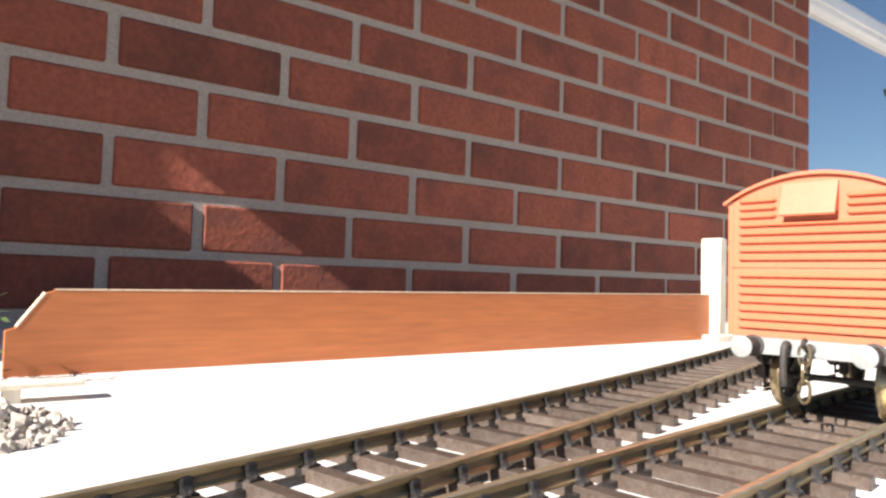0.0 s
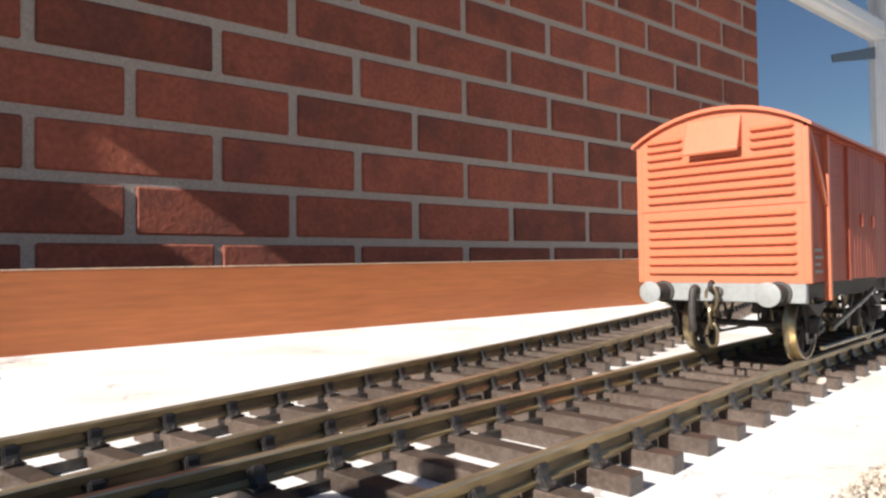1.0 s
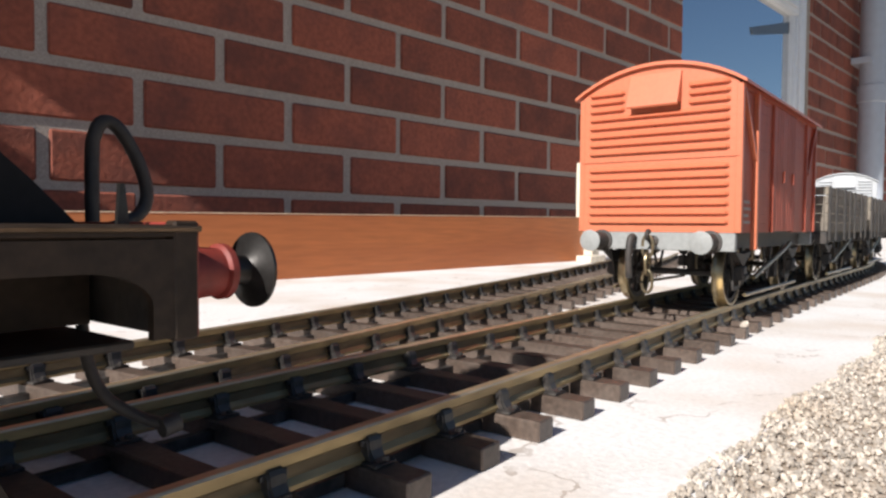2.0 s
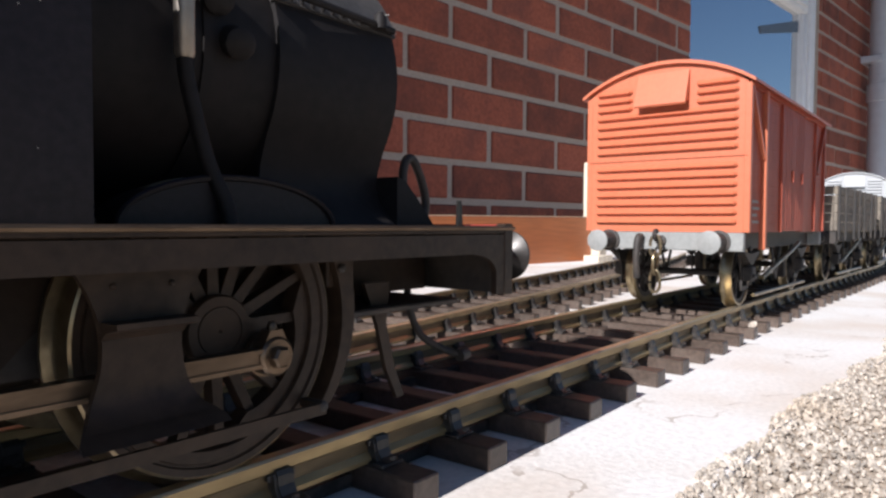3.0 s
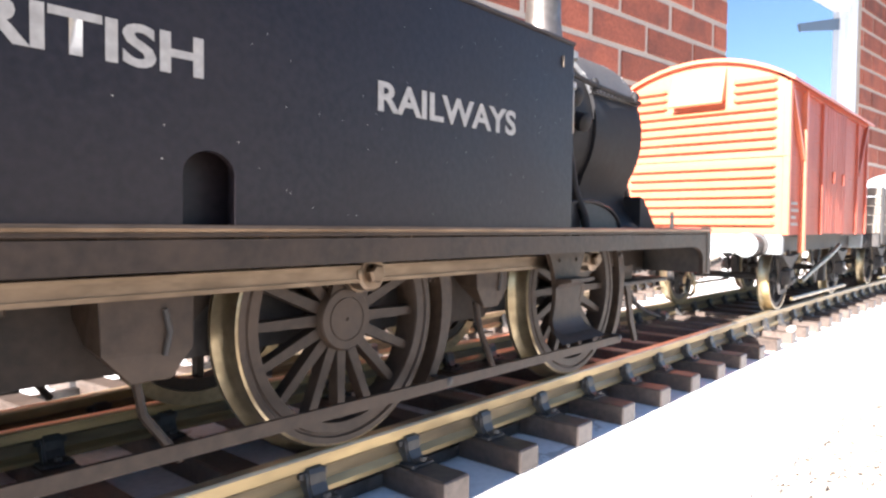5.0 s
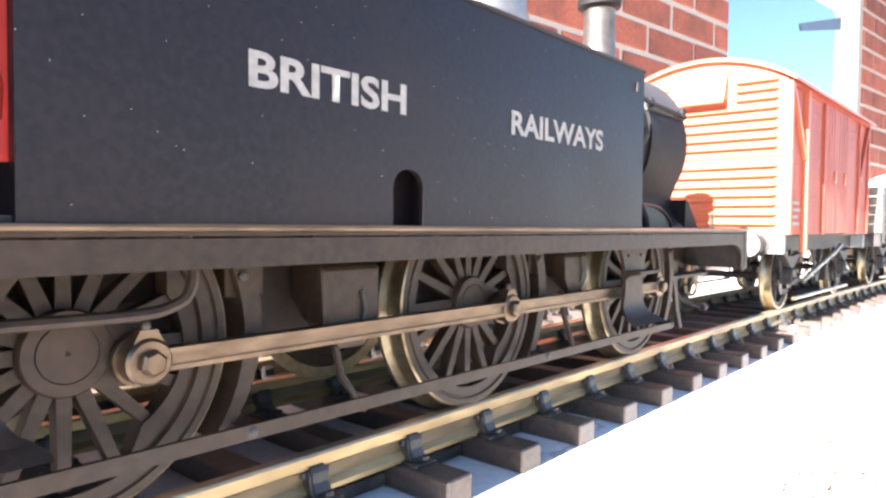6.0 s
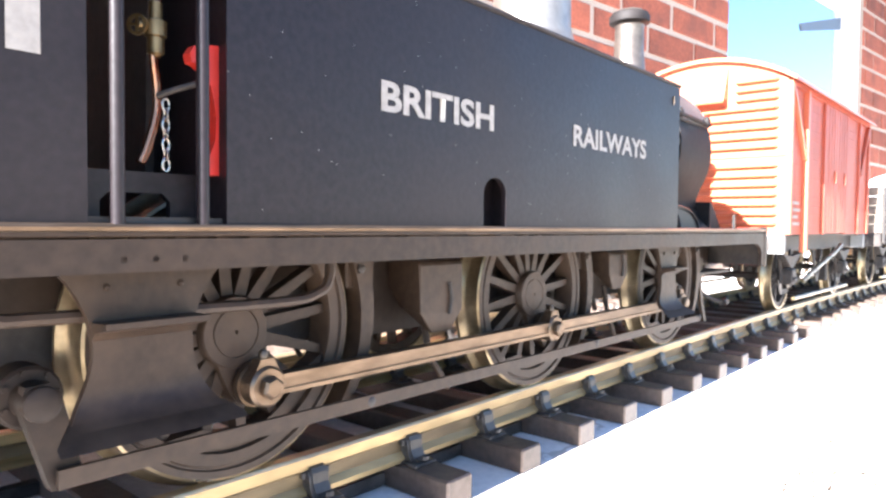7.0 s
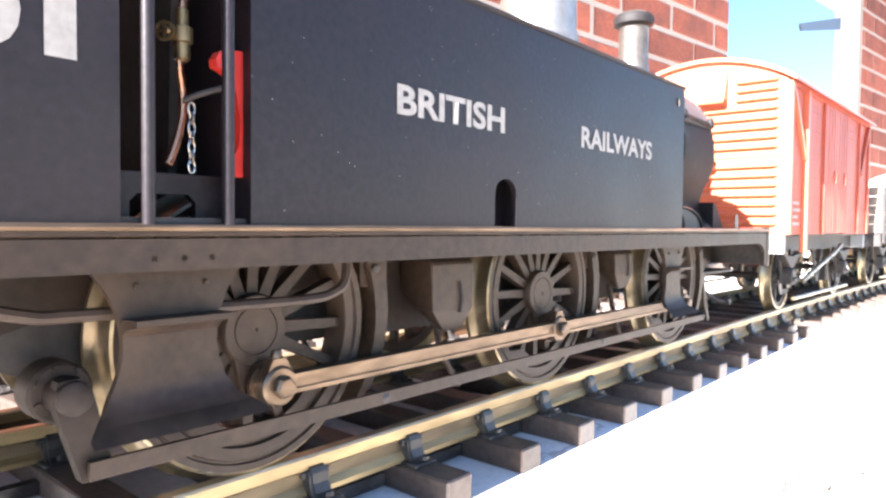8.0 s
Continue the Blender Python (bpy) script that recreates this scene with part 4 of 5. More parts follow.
prism(bm, [(-0.0858, 0.0570), (-0.0852, 0.0580), (-0.0842, 0.0583), (-0.0813, 0.0586), (-0.0813, 0.0428), (-0.0836, 0.0428), (-0.0840, 0.0436), (-0.0833, 0.0452), (-0.0826, 0.0470), (-0.0824, 0.0500), (-0.0830, 0.0530), (-0.0838, 0.0552), (-0.0848, 0.0558), (-0.0856, 0.0560)], -0.0362, -0.0345, "y")
part("red_lever", bm, M_RED, loco, "bright red lever casting in the cab", smooth=False)
bm = B()
tube(bm, [(-0.0838, -0.0350, 0.0540), (-0.0866, -0.0335, 0.0528), (-0.0880, -0.0325, 0.0520)], 0.0004, 8)
part("lever_rod", bm, M_IRON, loco)


# painted lettering
def letters(text, x0, x1, z0, z1, bold):
    cu = bpy.data.curves.new("lettering", "FONT")
    cu.body, cu.size, cu.extrude, cu.offset, cu.resolution_u = text, 1.0, 0.0, bold, 4
    ob = new("lettering", cu)
    bpy.context.view_layer.update()
    me = bpy.data.meshes.new_from_object(ob.evaluated_get(bpy.context.evaluated_depsgraph_get()))
    bpy.data.objects.remove(ob)
    co = np.array([v.co[:] for v in me.vertices])
    lo, hi = co.min(0), co.max(0)
    for v in me.vertices:
        v.co = (x0 + (v.co.x - lo[0]) / (hi[0] - lo[0]) * (x1 - x0), -TANK_Y - 0.00012, z0 + (v.co.y - lo[1]) / (hi[1] - lo[1]) * (z1 - z0))
    me.materials.clear()
    me.materials.append(M_CREAM)
    return part("lettering", me, None, loco, "cream painted lettering")


letters("BRITISH", -0.0566, -0.0287, 0.0539, 0.0586, 0.030)
letters("RAILWAYS", -0.0007, 0.0349, 0.0540, 0.0586, 0.030)
letters("0", -0.1147, -0.1074, 0.0531, 0.0613, 0.03)
letters("1", -0.1054, -0.1024, 0.0533, 0.0613, 0.02)

# front splashers, ejector pipe, hoses, brackets
for s in (-1, 1):
    bm = B()
    prism(bm, [(AXLES[0] + 0.002 + 0.0178 * math.cos(radians(a)), FZ + 0.0068 * math.sin(radians(a))) for a in range(0, 181, 10)], s * 0.0190, s * 0.0275, "y")
    spl = part("splasher", bm, M_LOCO, loco)
    bm = B()
    tube(bm, [(AXLES[0] + 0.002 + 0.0180 * math.cos(radians(a)), s * 0.0276, FZ + 0.0070 * math.sin(radians(a))) for a in range(0, 181, 10)], 0.0005, 6)
    part("splasher_beading", bm, M_LOCO, spl)
    bm = B()
    tube(bm, [(0.0735, s * 0.0265, 0.0595), (0.0740, s * 0.0265, 0.0560), (0.0765, s * 0.0270, 0.0460), (0.0785, s * 0.0285, 0.0400), (0.0790, s * 0.0290, FZ)], 0.0011, 10)
    ej = part("sand_pipe", bm, M_SMOKE, loco)
    bm = B()
    lathe(bm, [(0.0011, 0), (0.0014, 0.0005), (0.0014, 0.0105), (0.0019, 0.0108), (0.0019, 0.0122), (0.0012, 0.0126), (0.0012, 0.0175), (0.0022, 0.0178), (0.0022, 0.0195), (0.0012, 0.02)], 16, Matrix.Translation((0.0735, s * 0.0265, 0.0595)))
    part("ejector", bm, M_DOME, ej, "dull turned metal ejector body")
    bm = B()
    tube(bm, [(0.0560, s * 0.0285, 0.0745), (0.090, s * 0.0250, 0.0740), (0.1180, s * 0.0240, 0.0735)], 0.0007, 8)
    for x in (0.066, 0.090, 0.114):
        lathe(bm, [(0.0012, 0), (0.0012, 0.002), (0.0006, 0.003)], 10, Matrix.Translation((x, s * 0.0245, 0.0730)))
    part("handrail", bm, M_SMOKE, loco)
    bm = B()
    for x, y, z in ((0.0690, 0.0245, 0.0725), (0.0800, 0.0235, 0.0700), (0.0830, 0.0243, 0.0640)):
        lathe(bm, [(0.0016, -0.0025), (0.0024, -0.002), (0.0024, 0.001), (0.0010, 0.0018), (0.0010, 0.0045)], 12, Matrix.Translation((x, s * y, z)) @ pose(0, 0, 0, 70 * s, 20, 0))
    part("clack_valve", bm, M_SMOKE, loco)
bm = B()
tube(bm, [(0.1400, -0.0070, 0.0300), (0.1400, -0.0070, 0.0465), (0.1405, -0.0070, 0.0505), (0.1418, -0.0070, 0.0525), (0.1440, -0.0070, 0.0518), (0.1470, -0.0068, 0.0475), (0.1488, -0.0066, 0.0425), (0.1480, -0.0066, 0.0390), (0.1450, -0.0066, 0.0370), (0.1420, -0.0070, 0.0360)], 0.00105, 12)
part("vacuum_hose", bm, M_IRON, loco, "black vacuum brake hose")
bm = B()
prism(bm, [(0.1330, FZ), (0.1346, FZ), (0.1340, 0.0420), (0.1334, 0.0420)], -0.0285, -0.0277, "y")
part("lamp_bracket", bm, M_BUFFER, loco, smooth=False)
bm = B()
tube(bm, [(0.1360, -0.0120, 0.0225), (0.1365, -0.0130, 0.0165), (0.1380, -0.0150, 0.0120), (0.1410, -0.0185, 0.0092), (0.1430, -0.0215, 0.0082)], 0.00085, 10)
lathe(bm, [(0.0015, -0.001), (0.0015, 0.0016)], 10, Matrix.Translation((0.1432, -0.0220, 0.0081)) @ pose(0, 0, 0, 0, 80, 0))
part("heating_hose", bm, M_IRON, loco, "black hanging heating hose")
bm = B()
lathe(bm, [(0.0024, 0), (0.0024, 0.001), (0.0011, 0.0014), (0.0011, 0.005)], 14, axis="x")
tube(bm, [(0.004, 0, 0), (0.0075, 0, 0.001), (0.0085, 0, 0.0032), (0.007, 0, 0.0045), (0.0055, 0, 0.004)], 0.0010, 8)
link(bm, (0.0072, 0, -0.0026), 0.0024, 0.0040, 0.0007, False)
part("coupling_hook", bm, M_IRON, loco, at=pose(BEAM_X, 0, 0.0300))

# below the footplate: boxes, hangers, brake rigging, steps, guard irons
for s in (-1, 1):
    for x0, x1, z0 in ((-0.0365, -0.0240, 0.0165), (0.0370, 0.0480, 0.0200)):
        bm = B()
        prism(bm, [(s * y, z) for y, z in ((0.0192, 0.0306), (0.0192, z0 + 0.0085), (0.0225, z0 + 0.0050), (0.0258, z0 + 0.0004), (0.0268, z0), (0.0275, z0 + 0.0008), (0.0275, 0.0298), (0.0267, 0.0306))], x0, x1, "x")
        for v in bm.verts:
            if v.co.z < z0 + 0.0006:
                v.co.x = x0 + 0.60 * (x1 - x0) + 0.45 * (v.co.x - x0 - 0.60 * (x1 - x0))
            elif v.co.z < z0 + 0.001:
                v.co.z += 0.0034
        bmesh.ops.bevel(bm, geom=list(bm.edges), offset=0.0003, segments=1, affect="EDGES", profile=0.5)
        box(bm, x0 + 0.002, x1 - 0.002, min(s * 0.0190, s * 0.0225), max(s * 0.0190, s * 0.0225), 0.0308, FZ - 0.0013)
        bx = part("sand_box", bm, M_DUSTY, loco, smooth=False)
        bm = B()
        tube(bm, [((x0 + x1) / 2 + 0.002, s * 0.0277, z0 + 0.0035), ((x0 + x1) / 2 + 0.0026, s * 0.0278, z0 + 0.0065), ((x0 + x1) / 2 + 0.002, s * 0.0277, z0 + 0.0095)], 0.0004, 6)
        part("sand_box_rib", bm, M_IRON, bx)
        bm = B()
        tube(bm, [((x0 + x1) / 2, s * 0.023, z0 + 0.001), ((x0 + x1) / 2 + 0.001, s * 0.0235, z0 - 0.005), ((x0 + x1) / 2 + 0.006, s * 0.024, 0.0045)], 0.0007, 8)
        part("sanding_pipe", bm, M_DUSTY, bx)
    for ax in AXLES:
        x = ax + R + 0.0012
        hang = arc(ax, R, R + 0.0022, 30, -38, 10)
        back_edge = [(px + 0.0034 - 0.0012 * k / 10, pz) for k, (px, pz) in enumerate(hang)]
        bm = B()
        prism(bm, hang + back_edge[::-1], s * 0.0205, s * 0.0262, "y")
        box(bm, x - 0.0012, x + 0.0052, min(s * 0.0190, s * 0.0248), max(s * 0.0190, s * 0.0248), 0.0262, 0.0345, 0.0003)
        hg = part("brake_hanger", bm, M_DUSTY, loco, smooth=False)
        bm = B()
        lathe(bm, [(0.0008, 0), (0.0008, 0.0005), (0.0004, 0.0008)], 6, Matrix.Translation((x + 0.0006, s * 0.0262, 0.0295)) @ pose(0, 0, 0, 90 * s * -1 if s > 0 else 90, 0, 0))
        part("hanger_pin", bm, M_IRON, hg)
    bm = B()
    ys = s * 0.0297
    prism(bm, [(-0.0985, 0.0070), (0.0955, 0.0066), (0.0955, 0.0084), (-0.0985, 0.0092)], ys, ys + s * 0.0008, "y")
    rod = part("brake_pull_rod", bm, M_DUSTY, loco)
    for x in (-0.0510, 0.0254, 0.0950):
        bm = B()
        lathe(bm, [(0.0009, -0.0016), (0.0009, 0.0008), (0.0005, 0.0011)], 10, Matrix.Translation((x, ys, 0.0079)) @ pose(0, 0, 0, 90, 0, 0))
        part("rod_joint", bm, M_IRON, rod)
        part("cross_bar", box(B(), x - 0.0008, x + 0.0008, s * 0.0185, ys - s * 0.0004, 0.0073, 0.0085), M_DUSTY, rod, smooth=False)
    # curved step plates with two treads each
    for x0, x1, ys, zt, zb in ((-0.1006, -0.0785, s * 0.0325, FZ0 + 0.001, 0.0126), (0.0550, 0.0735, s * 0.0325, FZ0 + 0.001, 0.0118)):
        bm = B()
        w, n = (x1 - x0), 18
        rows = []
        for i in range(n + 1):
            f = i / n
            pinch = 0.23 * w * math.sin(math.pi * f) ** 0.75 if 0 < f < 1 else 0.0
            flare = 0.0046 * max(0.0, (f - 0.74) / 0.26) ** 2.2
            z = zt + (zb - zt) * f
            xs = [x0 + pinch + (w - 2 * pinch) * k / 6 for k in range(7)]
            rows.append([[bm.verts.new((x, ys + s * (flare + d), z + (0.0007 if d < 0 and f > 0.9 else 0.0))) for x in xs] for d in (0.0, -0.0010)])
        for a, b in zip(rows, rows[1:]):
            for side in (0, 1):
                for k in range(6):
                    bm.faces.new((a[side][k], a[side][k + 1], b[side][k + 1], b[side][k]))
            for k in (0, 6):
                bm.faces.new((a[0][k], b[0][k], b[1][k], a[1][k]))
        for a in (rows[0], rows[-1]):
            for k in range(6):
                bm.faces.new((a[0][k], a[0][k + 1], a[1][k + 1], a[1][k]))
        st = part("step_plate", bm, M_DUSTY, loco)
        for k in (0.30, 0.70):
            bm = B()
            lathe(bm, [(0.00045, 0), (0.00038, 0.00025), (0.00015, 0.0004)], 8, Matrix.Translation((x0 + w * k, ys, zt - 0.0030)) @ pose(0, 0, 0, 90 if s < 0 else -90, 0, 0))
            part("rivet", bm, M_DUSTY, st)
        bm = B()
        zm = zt + (zb - zt) * 0.37
        prism(bm, [(ys, zm - 0.0016), (ys + s * 0.0012, zm - 0.0006), (ys + s * 0.0040, zm), (ys + s * 0.0040, zm + 0.0007), (ys, zm + 0.0006)], x0 + 0.22 * w, x1 - 0.22 * w, "x")
        part("tread", bm, M_DUSTY, st, smooth=False)
    bm = B()
    tube(bm, [(-0.116, s * 0.0295, 0.0335), (-0.112, s * 0.0300, 0.0292), (-0.105, s * 0.0302, 0.0268), (-0.0990, s * 0.0305, 0.0264), (-0.0700, s * 0.0306, 0.0258), (-0.0625, s * 0.0306, 0.0266), (-0.0600, s * 0.0305, 0.0290), (-0.0598, s * 0.030, 0.0345)], 0.0008, 8)
    part("injector_pipe", bm, M_DUSTY, loco)
    bm = B()
    lathe(bm, [(0.0037, 0), (0.0037, s * 0.0040), (0.0033, s * 0.0044), (0.0022, s * 0.0044), (0.0020, s * 0.0085), (0.0016, s * 0.0088)], 24, Matrix.Translation((-0.0998, s * 0.0215, 0.0168)), "y")
    prism(bm, [(-0.1019, 0.0165), (-0.1013, 0.0188), (-0.0988, 0.0190), (-0.0975, 0.0170), (-0.0955, 0.0085), (-0.0970, 0.0066), (-0.0988, 0.0066)], s * 0.0272, s * 0.0292, "y")
    for k in range(7):
        lathe(bm, [(0.0004, 0), (0.0004, s * 0.0005)], 6, Matrix.Translation((-0.0998 + 0.0029 * math.cos(k * 0.9), s * 0.0258, 0.0170 + 0.0029 * math.sin(k * 0.9))), "y")
    part("brake_crank", bm, M_UNDER_SHADE, loco)
    bm = B()
    prism(bm, [(0.1120, 0.0260), (0.1190, 0.0260), (0.1180, 0.0180), (0.1205, 0.0090), (0.1232, 0.0030), (0.1212, 0.0028), (0.1180, 0.0090), (0.1155, 0.0180)], s * 0.0215, s * 0.0225, "y")
    part("guard_iron", bm, M_DUSTY, loco, smooth=False)

# wheels, axles, coupling rods
WHEELS = []
for ax in AXLES:
    part("axle", lathe(B(), [(0.0028, -0.021), (0.0028, 0.021)], 16, pose(ax, 0, R), "y"), M_IRON, loco)
for s in (-1, 1):
    for ax in AXLES:
        rim = B()
        ring(rim, [(R - 0.0017, 0), (R - 0.0017, s * 0.0040), (R - 0.0005, s * 0.0041), (R - 0.0006, s * 0.0050), (R - 0.0016, s * 0.0050), (R - 0.0018, s * 0.0046), (R - 0.0021, s * 0.0046), (R - 0.0023, s * 0.0049), (R - 0.0040, s * 0.0049), (R - 0.0042, s * 0.0044), (R - 0.0042, 0)], 64)
        wheel = part("driving_wheel", rim, M_DUSTY, loco)
        tyre = B()
        ring(tyre, [(R - 0.0015, -s * 0.0002), (R + 0.0013, -s * 0.0002), (R + 0.0013, s * 0.0006), (R + 0.0004, s * 0.0015), (R, s * 0.0022), (R - 0.0002, s * 0.0047), (R - 0.0006, s * 0.0049), (R - 0.0006, s * 0.0041), (R - 0.0015, s * 0.0039)], 64)
        part("tyre", tyre, M_WSTEEL, wheel, "worn bright steel tyre")
        hub = B()
        lathe(hub, [(0.0054, 0), (0.0054, s * 0.0046), (0.0051, s * 0.0050), (0.0037, s * 0.0050), (0.0037, s * 0.0046), (0.0035, s * 0.0046), (0.0035, s * 0.0050), (0.0003, s * 0.0050), (0.0003, s * 0.0045), (0, s * 0.0045)], 32, axis="y")
        boss = [(0.0044, 0), (0.0036, -0.0085)] + [(0.0034 * math.cos(radians(a)), -THROW + 0.0034 * math.sin(radians(a))) for a in range(0, -181, -20)] + [(-0.0036, -0.0085), (-0.0044, 0)]
        prism(hub, boss, s * 0.0005, s * 0.0048, "y")
        part("hub", hub, M_DUSTY, wheel)
        sp = B()
        prism(sp, [(-0.00095, 0.0044), (0.00095, 0.0044), (0.0007, R - 0.0036), (-0.0007, R - 0.0036)], s * 0.0012, s * 0.0036, "y")
        me = finish("spoke", sp, M_DUSTY, False)
        for k in range(16):
            part("spoke", me, None, wheel, at=pose(0, 0, 0, 0, 360 / 16 * (k + 0.5), 0))
        weight = B()
        prism(weight, arc(0, 0, R - 0.0040, 215, 325, 16) + arc(0, -0.0035, R - 0.0098, 318, 222, 12), s * 0.0010, s * 0.0042, "y")
        part("balance_weight", weight, M_DUSTY, wheel, smooth=False)
        pin = B()
        lathe(pin, [(0.0021, s * 0.0040), (0.0021, s * 0.0062), (0.0016, s * 0.0062), (0.0016, s * 0.0100)], 20, Matrix.Translation((0, 0, -THROW)), "y")
        lathe(pin, [(0.0017, s * 0.0098), (0.0017, s * 0.0106), (0.0013, s * 0.0110), (0, s * 0.0110)], 6, Matrix.Translation((0, 0, -THROW)), "y")
        part("crank_pin", pin, M_ROD, wheel, "worn steel crank pin")
        WHEELS.append((wheel, ax, s))
RODS = []
for s in (-1, 1):
    bm = B()
    ya, yb = s * 0.0070, s * 0.0090
    box(bm, AXLES[2], AXLES[0], ya, yb, -0.0014, 0.0014)
    rod = part("coupling_rod", bm, M_ROD, loco, "oily steel coupling rod with a fluted face", smooth=False)
    for a, b in ((AXLES[0], AXLES[1]), (AXLES[1], AXLES[2])):
        for z in (-0.0011, 0.0011):
            part("rod_flange", box(B(), b + 0.002, a - 0.002, yb - s * 0.0001, yb + s * 0.0004, z - 0.00032, z + 0.00032), M_ROD, rod, smooth=False)
    for ax in AXLES:
        bm = B()
        lathe(bm, [(0.0030, s * 0.0066), (0.0030, s * 0.0092), (0.0026, s * 0.0096), (0.0017, s * 0.0096)], 22, Matrix.Translation((ax, 0, 0)), "y")
        prism(bm, [(ax - 0.0022, 0.0018), (ax + 0.0022, 0.0018), (ax + 0.0011, 0.0040), (ax - 0.0011, 0.0040)], s * 0.0070, s * 0.0091, "y")
        lathe(bm, [(0.0007, 0.0038), (0.0007, 0.0048), (0.0004, 0.0052)], 8, Matrix.Translation((ax, s * 0.0080, 0)))
        lathe(bm, [(0.0034, s * 0.0056), (0.0034, s * 0.0066)], 22, Matrix.Translation((ax, 0, 0)), "y")
        part("rod_end", bm, M_ROD, rod, "steel rod end with an oil cup")
    RODS.append((rod, s))

# ---- clutter ----
random.seed(5)


def stone(bm, x, y, z, r, flat=0.7):
    m = Matrix.Translation((x, y, z)) @ Euler((random.uniform(0, 6), random.uniform(0, 6), random.uniform(0, 6))).to_matrix().to_4x4() @ Matrix.Diagonal((1, random.uniform(0.6, 1), random.uniform(flat - 0.2, flat + 0.2), 1))
    bmesh.ops.create_icosphere(bm, subdivisions=1, radius=r, matrix=m)


def scatter(name, label, count, place, rmin, rmax, material):
    """Many stones joined in one mesh: one squashed and turned ball each."""
    ball = B()
    bmesh.ops.create_icosphere(ball, subdivisions=1, radius=1)
    vs = np.array([v.co[:] for v in ball.verts])
    fs = np.array([[v.index for v in f.verts] for f in ball.faces])
    ball.free()
    verts, faces = [], []
    for k in range(count):
        x, y, z = place()
        r = random.uniform(rmin, rmax) * random.choice((0.6, 1, 1, 1.3))
        rot = np.array(Euler((random.uniform(0, 6), random.uniform(0, 6), random.uniform(0, 6))).to_matrix())
        jag = vs * (r * np.array((1, random.uniform(0.6, 1), random.uniform(0.45, 0.8)))) * (1 + 0.18 * np.random.standard_normal((len(vs), 1)))
        verts.append(jag @ rot.T + (x, y, z))
        faces.append(fs + len(vs) * k)
    me = bpy.data.meshes.new(name)
    me.from_pydata(np.concatenate(verts).tolist(), [], np.concatenate(faces).tolist())
    me.materials.append(material)
    return tagged(new(name, me), label, "gravel", kind="stuff")


def slab_edge(x):
    return -0.0425 + 0.062 * x + 0.0012 * math.sin(37 * x) + 0.0012 * math.sin(91 * x + 1)


def near_gravel():
    x = 0.06 + 0.75 * random.random() ** 1.5
    off = 0.0035 - 0.075 * random.random() ** 1.25 + 0.003 * noise.noise((x * 60, 0, 0))
    return x, slab_edge(x) + off, (-0.0122 if off < -0.0005 else SLAB + 0.0001) + 0.0008 * random.random()


scatter("gravel", "fine brown and white gravel beside the slab", 26000, near_gravel, 0.00035, 0.00085, M_PEBBLE)


def heap():
    a, r = random.uniform(0, 6.28), random.random() ** 0.6
    return 0.004 + 0.030 * r * math.cos(a), 0.256 + 0.043 * r * math.sin(a), SLAB + 0.011 * (1 - r) * random.random() + 0.001


scatter("ballast_heap", "small heap of pale grey ballast stones", 330, heap, 0.0018, 0.0036, M_PEBBLE)
bm = B()
box(bm, -0.09, 0.048, 0.318, 0.334, SLAB + 0.0075, SLAB + 0.0105, 0.0006)
box(bm, -0.09, -0.075, 0.318, 0.334, SLAB, SLAB + 0.0075)
box(bm, 0.012, 0.020, 0.320, 0.332, SLAB, SLAB + 0.0075)
tagged(part("wooden_strip", bm, M_POST, smooth=False), "pale wooden strip lying by the ballast heap", "strip")
plant = thing("garden_plant", "small green leafy plant at the end of the board", "plant", pose(-0.008, 0.393, SLAB))
bm = B()
for k in range(7):
    a = k * 0.9
    tube(bm, [(0, 0, 0), (0.006 * math.cos(a), 0.006 * math.sin(a), 0.018), (0.018 * math.cos(a), 0.018 * math.sin(a), 0.034 + 0.003 * k)], 0.0008, 5)
part("stem", bm, M_LEAF, plant)
bm = B()
for k in range(160):
    a, h = random.uniform(0, 6.28), random.uniform(0.004, 0.055)
    r = random.uniform(0.004, 0.024)
    m = Matrix.Translation((r * math.cos(a), r * math.sin(a), h)) @ Euler((random.uniform(-1, 1), random.uniform(-1, 1), a)).to_matrix().to_4x4()
    s = random.uniform(0.004, 0.008)
    vs = [bm.verts.new(m @ Vector(p)) for p in ((0, 0, 0), (s * 0.5, s * 0.28, 0.0006), (s, 0, 0), (s * 0.5, -s * 0.28, 0.0006))]
    bm.faces.new(vs)
part("leaf", bm, M_LEAF, plant, smooth=False)
bm = B()
stone(bm, 0.318, track_y(0.318) - 0.0115, TOP + 0.0010, 0.0026, 0.6)
tagged(part("stone", bm, M_PEBBLE), "small pale stone lying on a sleeper end", "stone")

# ---- bricks ----
random.seed(11)


def brick_mesh(w):
    bm = B()
    box(bm, 0.0068, w - 0.0068, -0.0, 0.03, 0.0065, 0.0685, 0.0026)
    return finish("brick", bm, M_BRICK, False)


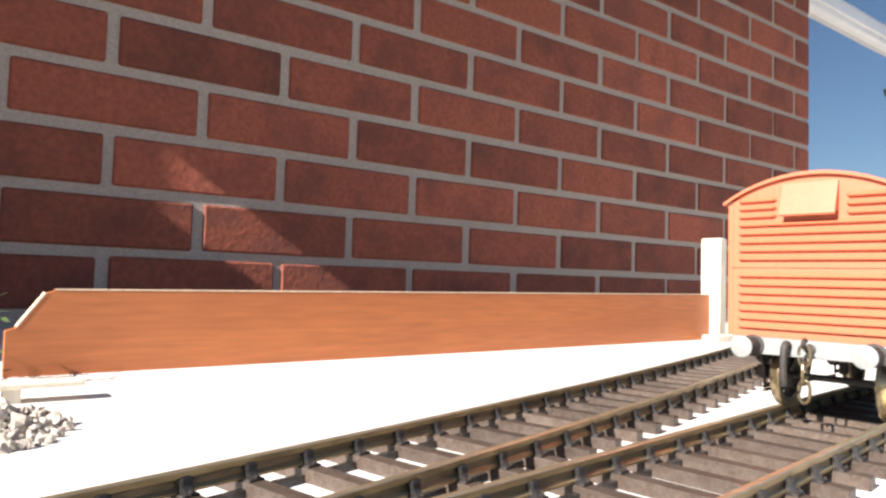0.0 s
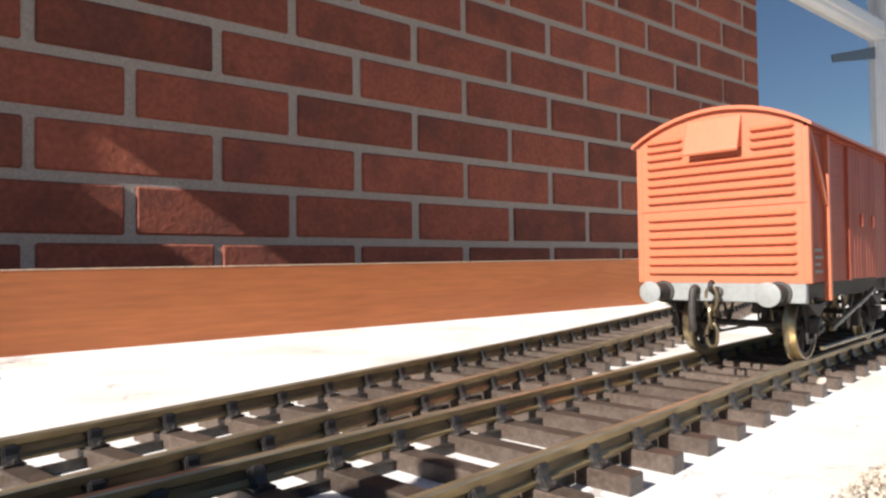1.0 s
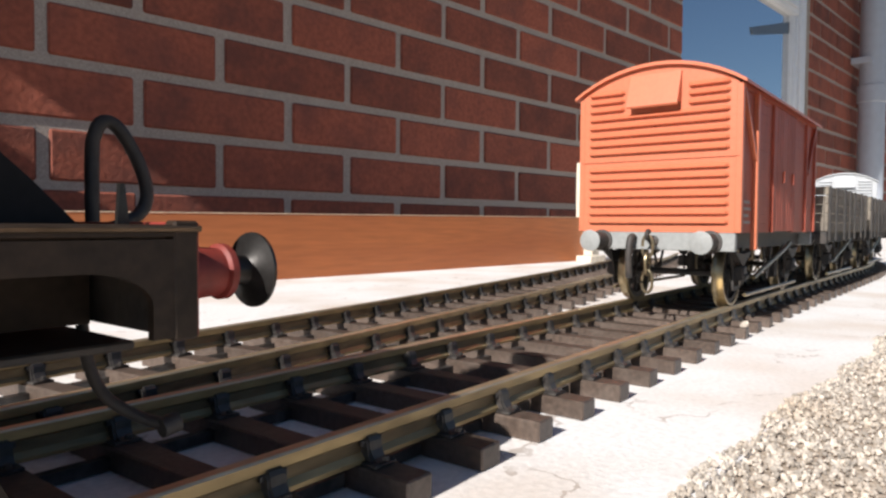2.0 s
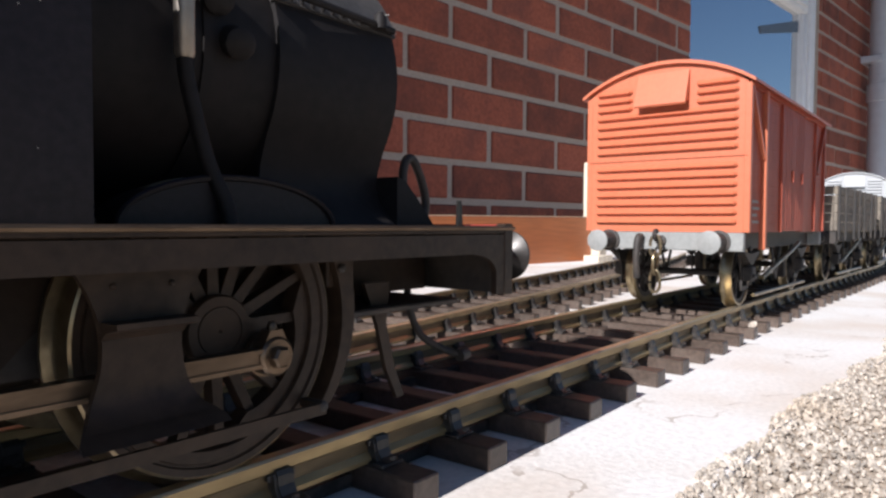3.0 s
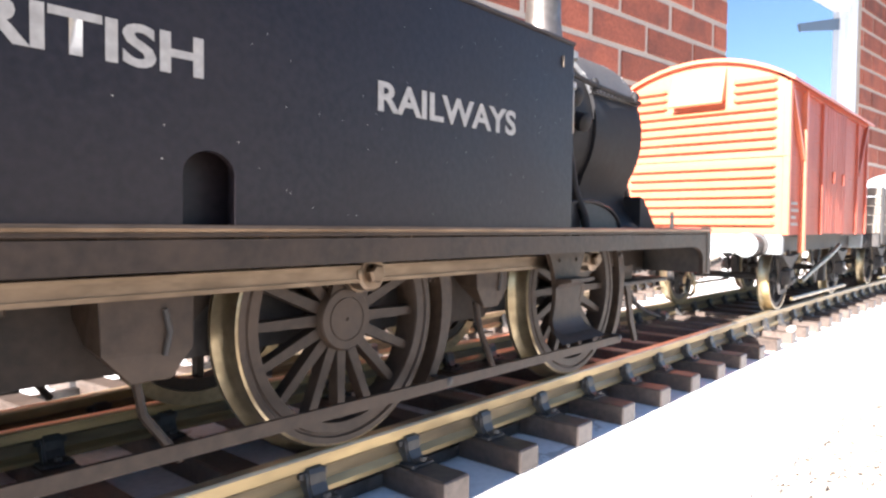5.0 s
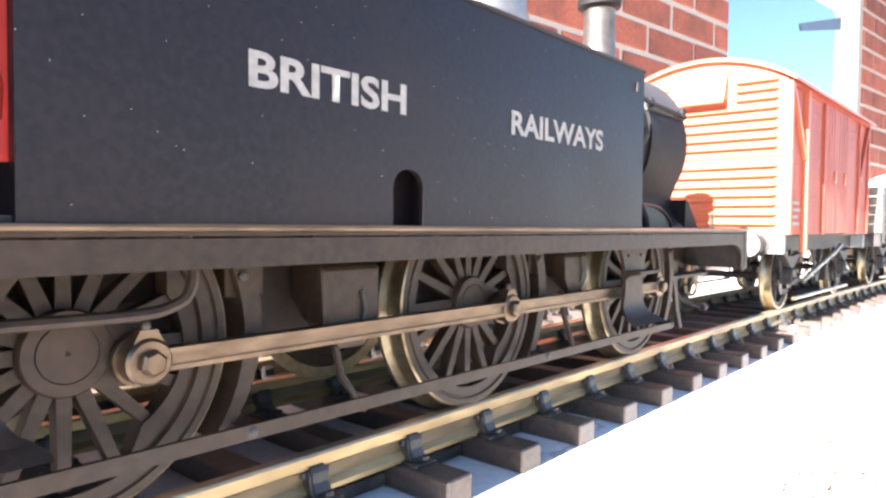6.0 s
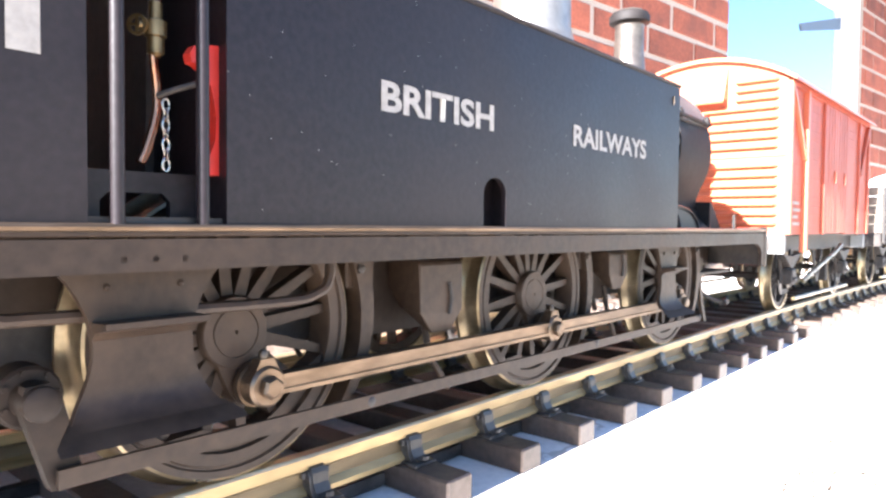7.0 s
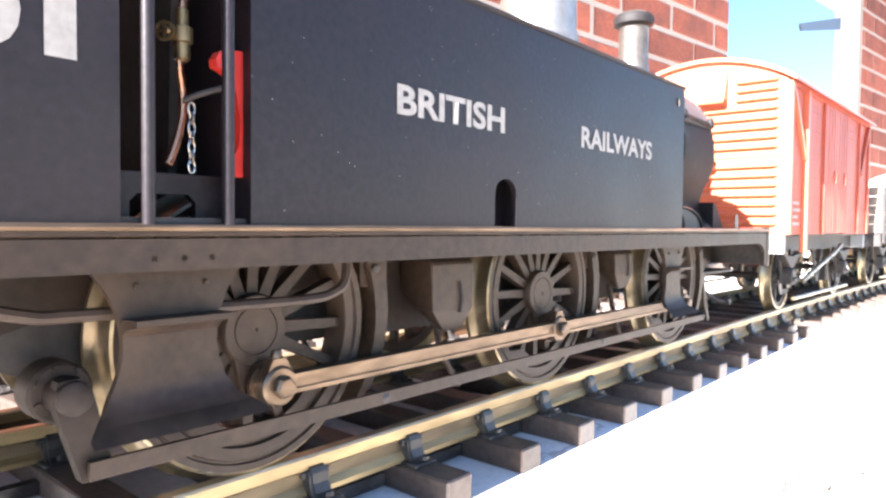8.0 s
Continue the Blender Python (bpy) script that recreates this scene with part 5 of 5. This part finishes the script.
WHOLE = brick_mesh(0.225)
for parent, xa, xb in ((wall, -0.43, WIN0), (wall_e, WIN1, 4.6)):
    for row in range(-4, 13):
        z = BED_A + 0.075 * row
        if z > 1.2:
            continue
        shift = 0.0 if row % 2 == 1 else 0.1125
        k = math.floor((xa - JOINT_X - shift) / 0.225)
        while True:
            x = JOINT_X + shift + 0.225 * k
            k += 1
            if x + 0.225 <= xa + 0.02:
                continue
            if x >= xb - 0.02:
                break
            a, b = max(x, xa), min(x + 0.225, xb + 0.005)
            me = WHOLE if b - a > 0.2249 else brick_mesh(b - a)
            dy = random.uniform(-0.0008, 0.0008)
            part("brick", me, None, parent, at=pose(a + random.uniform(-0.0012, 0.0012), WALL_Y + dy, z + random.uniform(-0.001, 0.001), 0, random.uniform(-0.25, 0.25), random.uniform(-0.4, 0.4)))

# ---- what moves ----
STOPS = [(0.0, -0.2245), (0.7, -0.1776), (1.5, -0.1248), (1.7, -0.1112), (2.8, -0.0362), (3.0, -0.0225), (3.5, 0.0078), (4.0, 0.0322), (4.2, 0.0410), (5.3, 0.0803), (5.5, 0.0868), (6.0, 0.1029), (6.5, 0.1169), (7.0, 0.1253), (7.4, 0.1282), (7.6, 0.1286), (8.0, 0.1286)]


def run(t):
    """How far the locomotive has come at t seconds."""
    ts, xs = zip(*STOPS)
    i = max(0, min(len(ts) - 2, next((k for k in range(len(ts) - 1) if t <= ts[k + 1]), len(ts) - 2)))

    def slope(k):
        if k == 0:
            return (xs[1] - xs[0]) / (ts[1] - ts[0])
        if k >= len(ts) - 2:
            return 0.0
        return (xs[k + 1] - xs[k - 1]) / (ts[k + 1] - ts[k - 1])
    h = ts[i + 1] - ts[i]
    u = (t - ts[i]) / h
    return (2 * u**3 - 3 * u**2 + 1) * xs[i] + (u**3 - 2 * u**2 + u) * h * slope(i) + (-2 * u**3 + 3 * u**2) * xs[i + 1] + (u**3 - u**2) * h * slope(i + 1)


def motions():
    times = [round(0.1 * k, 1) for k in range(81)]
    end = run(8.0)
    walk(loco, [(t, on_track(run(t))) for t in times])
    for wheel, ax, s in WHEELS:
        quarter = 0 if s < 0 else 90
        walk(wheel, [(t, pose(ax, s * 0.0205, R, 0, math.degrees((run(t) - end) / R / math.cos(radians(HEAD))) + quarter - 9, 0)) for t in times])
    for rod, s in RODS:
        rows = []
        for t in times:
            a = (run(t) - end) / R / math.cos(radians(HEAD)) + radians(-9) + (0 if s < 0 else math.pi / 2)
            rows.append((t, pose(-THROW * math.sin(a), s * 0.0205, R - THROW * math.cos(a))))
        walk(rod, rows)


motions()
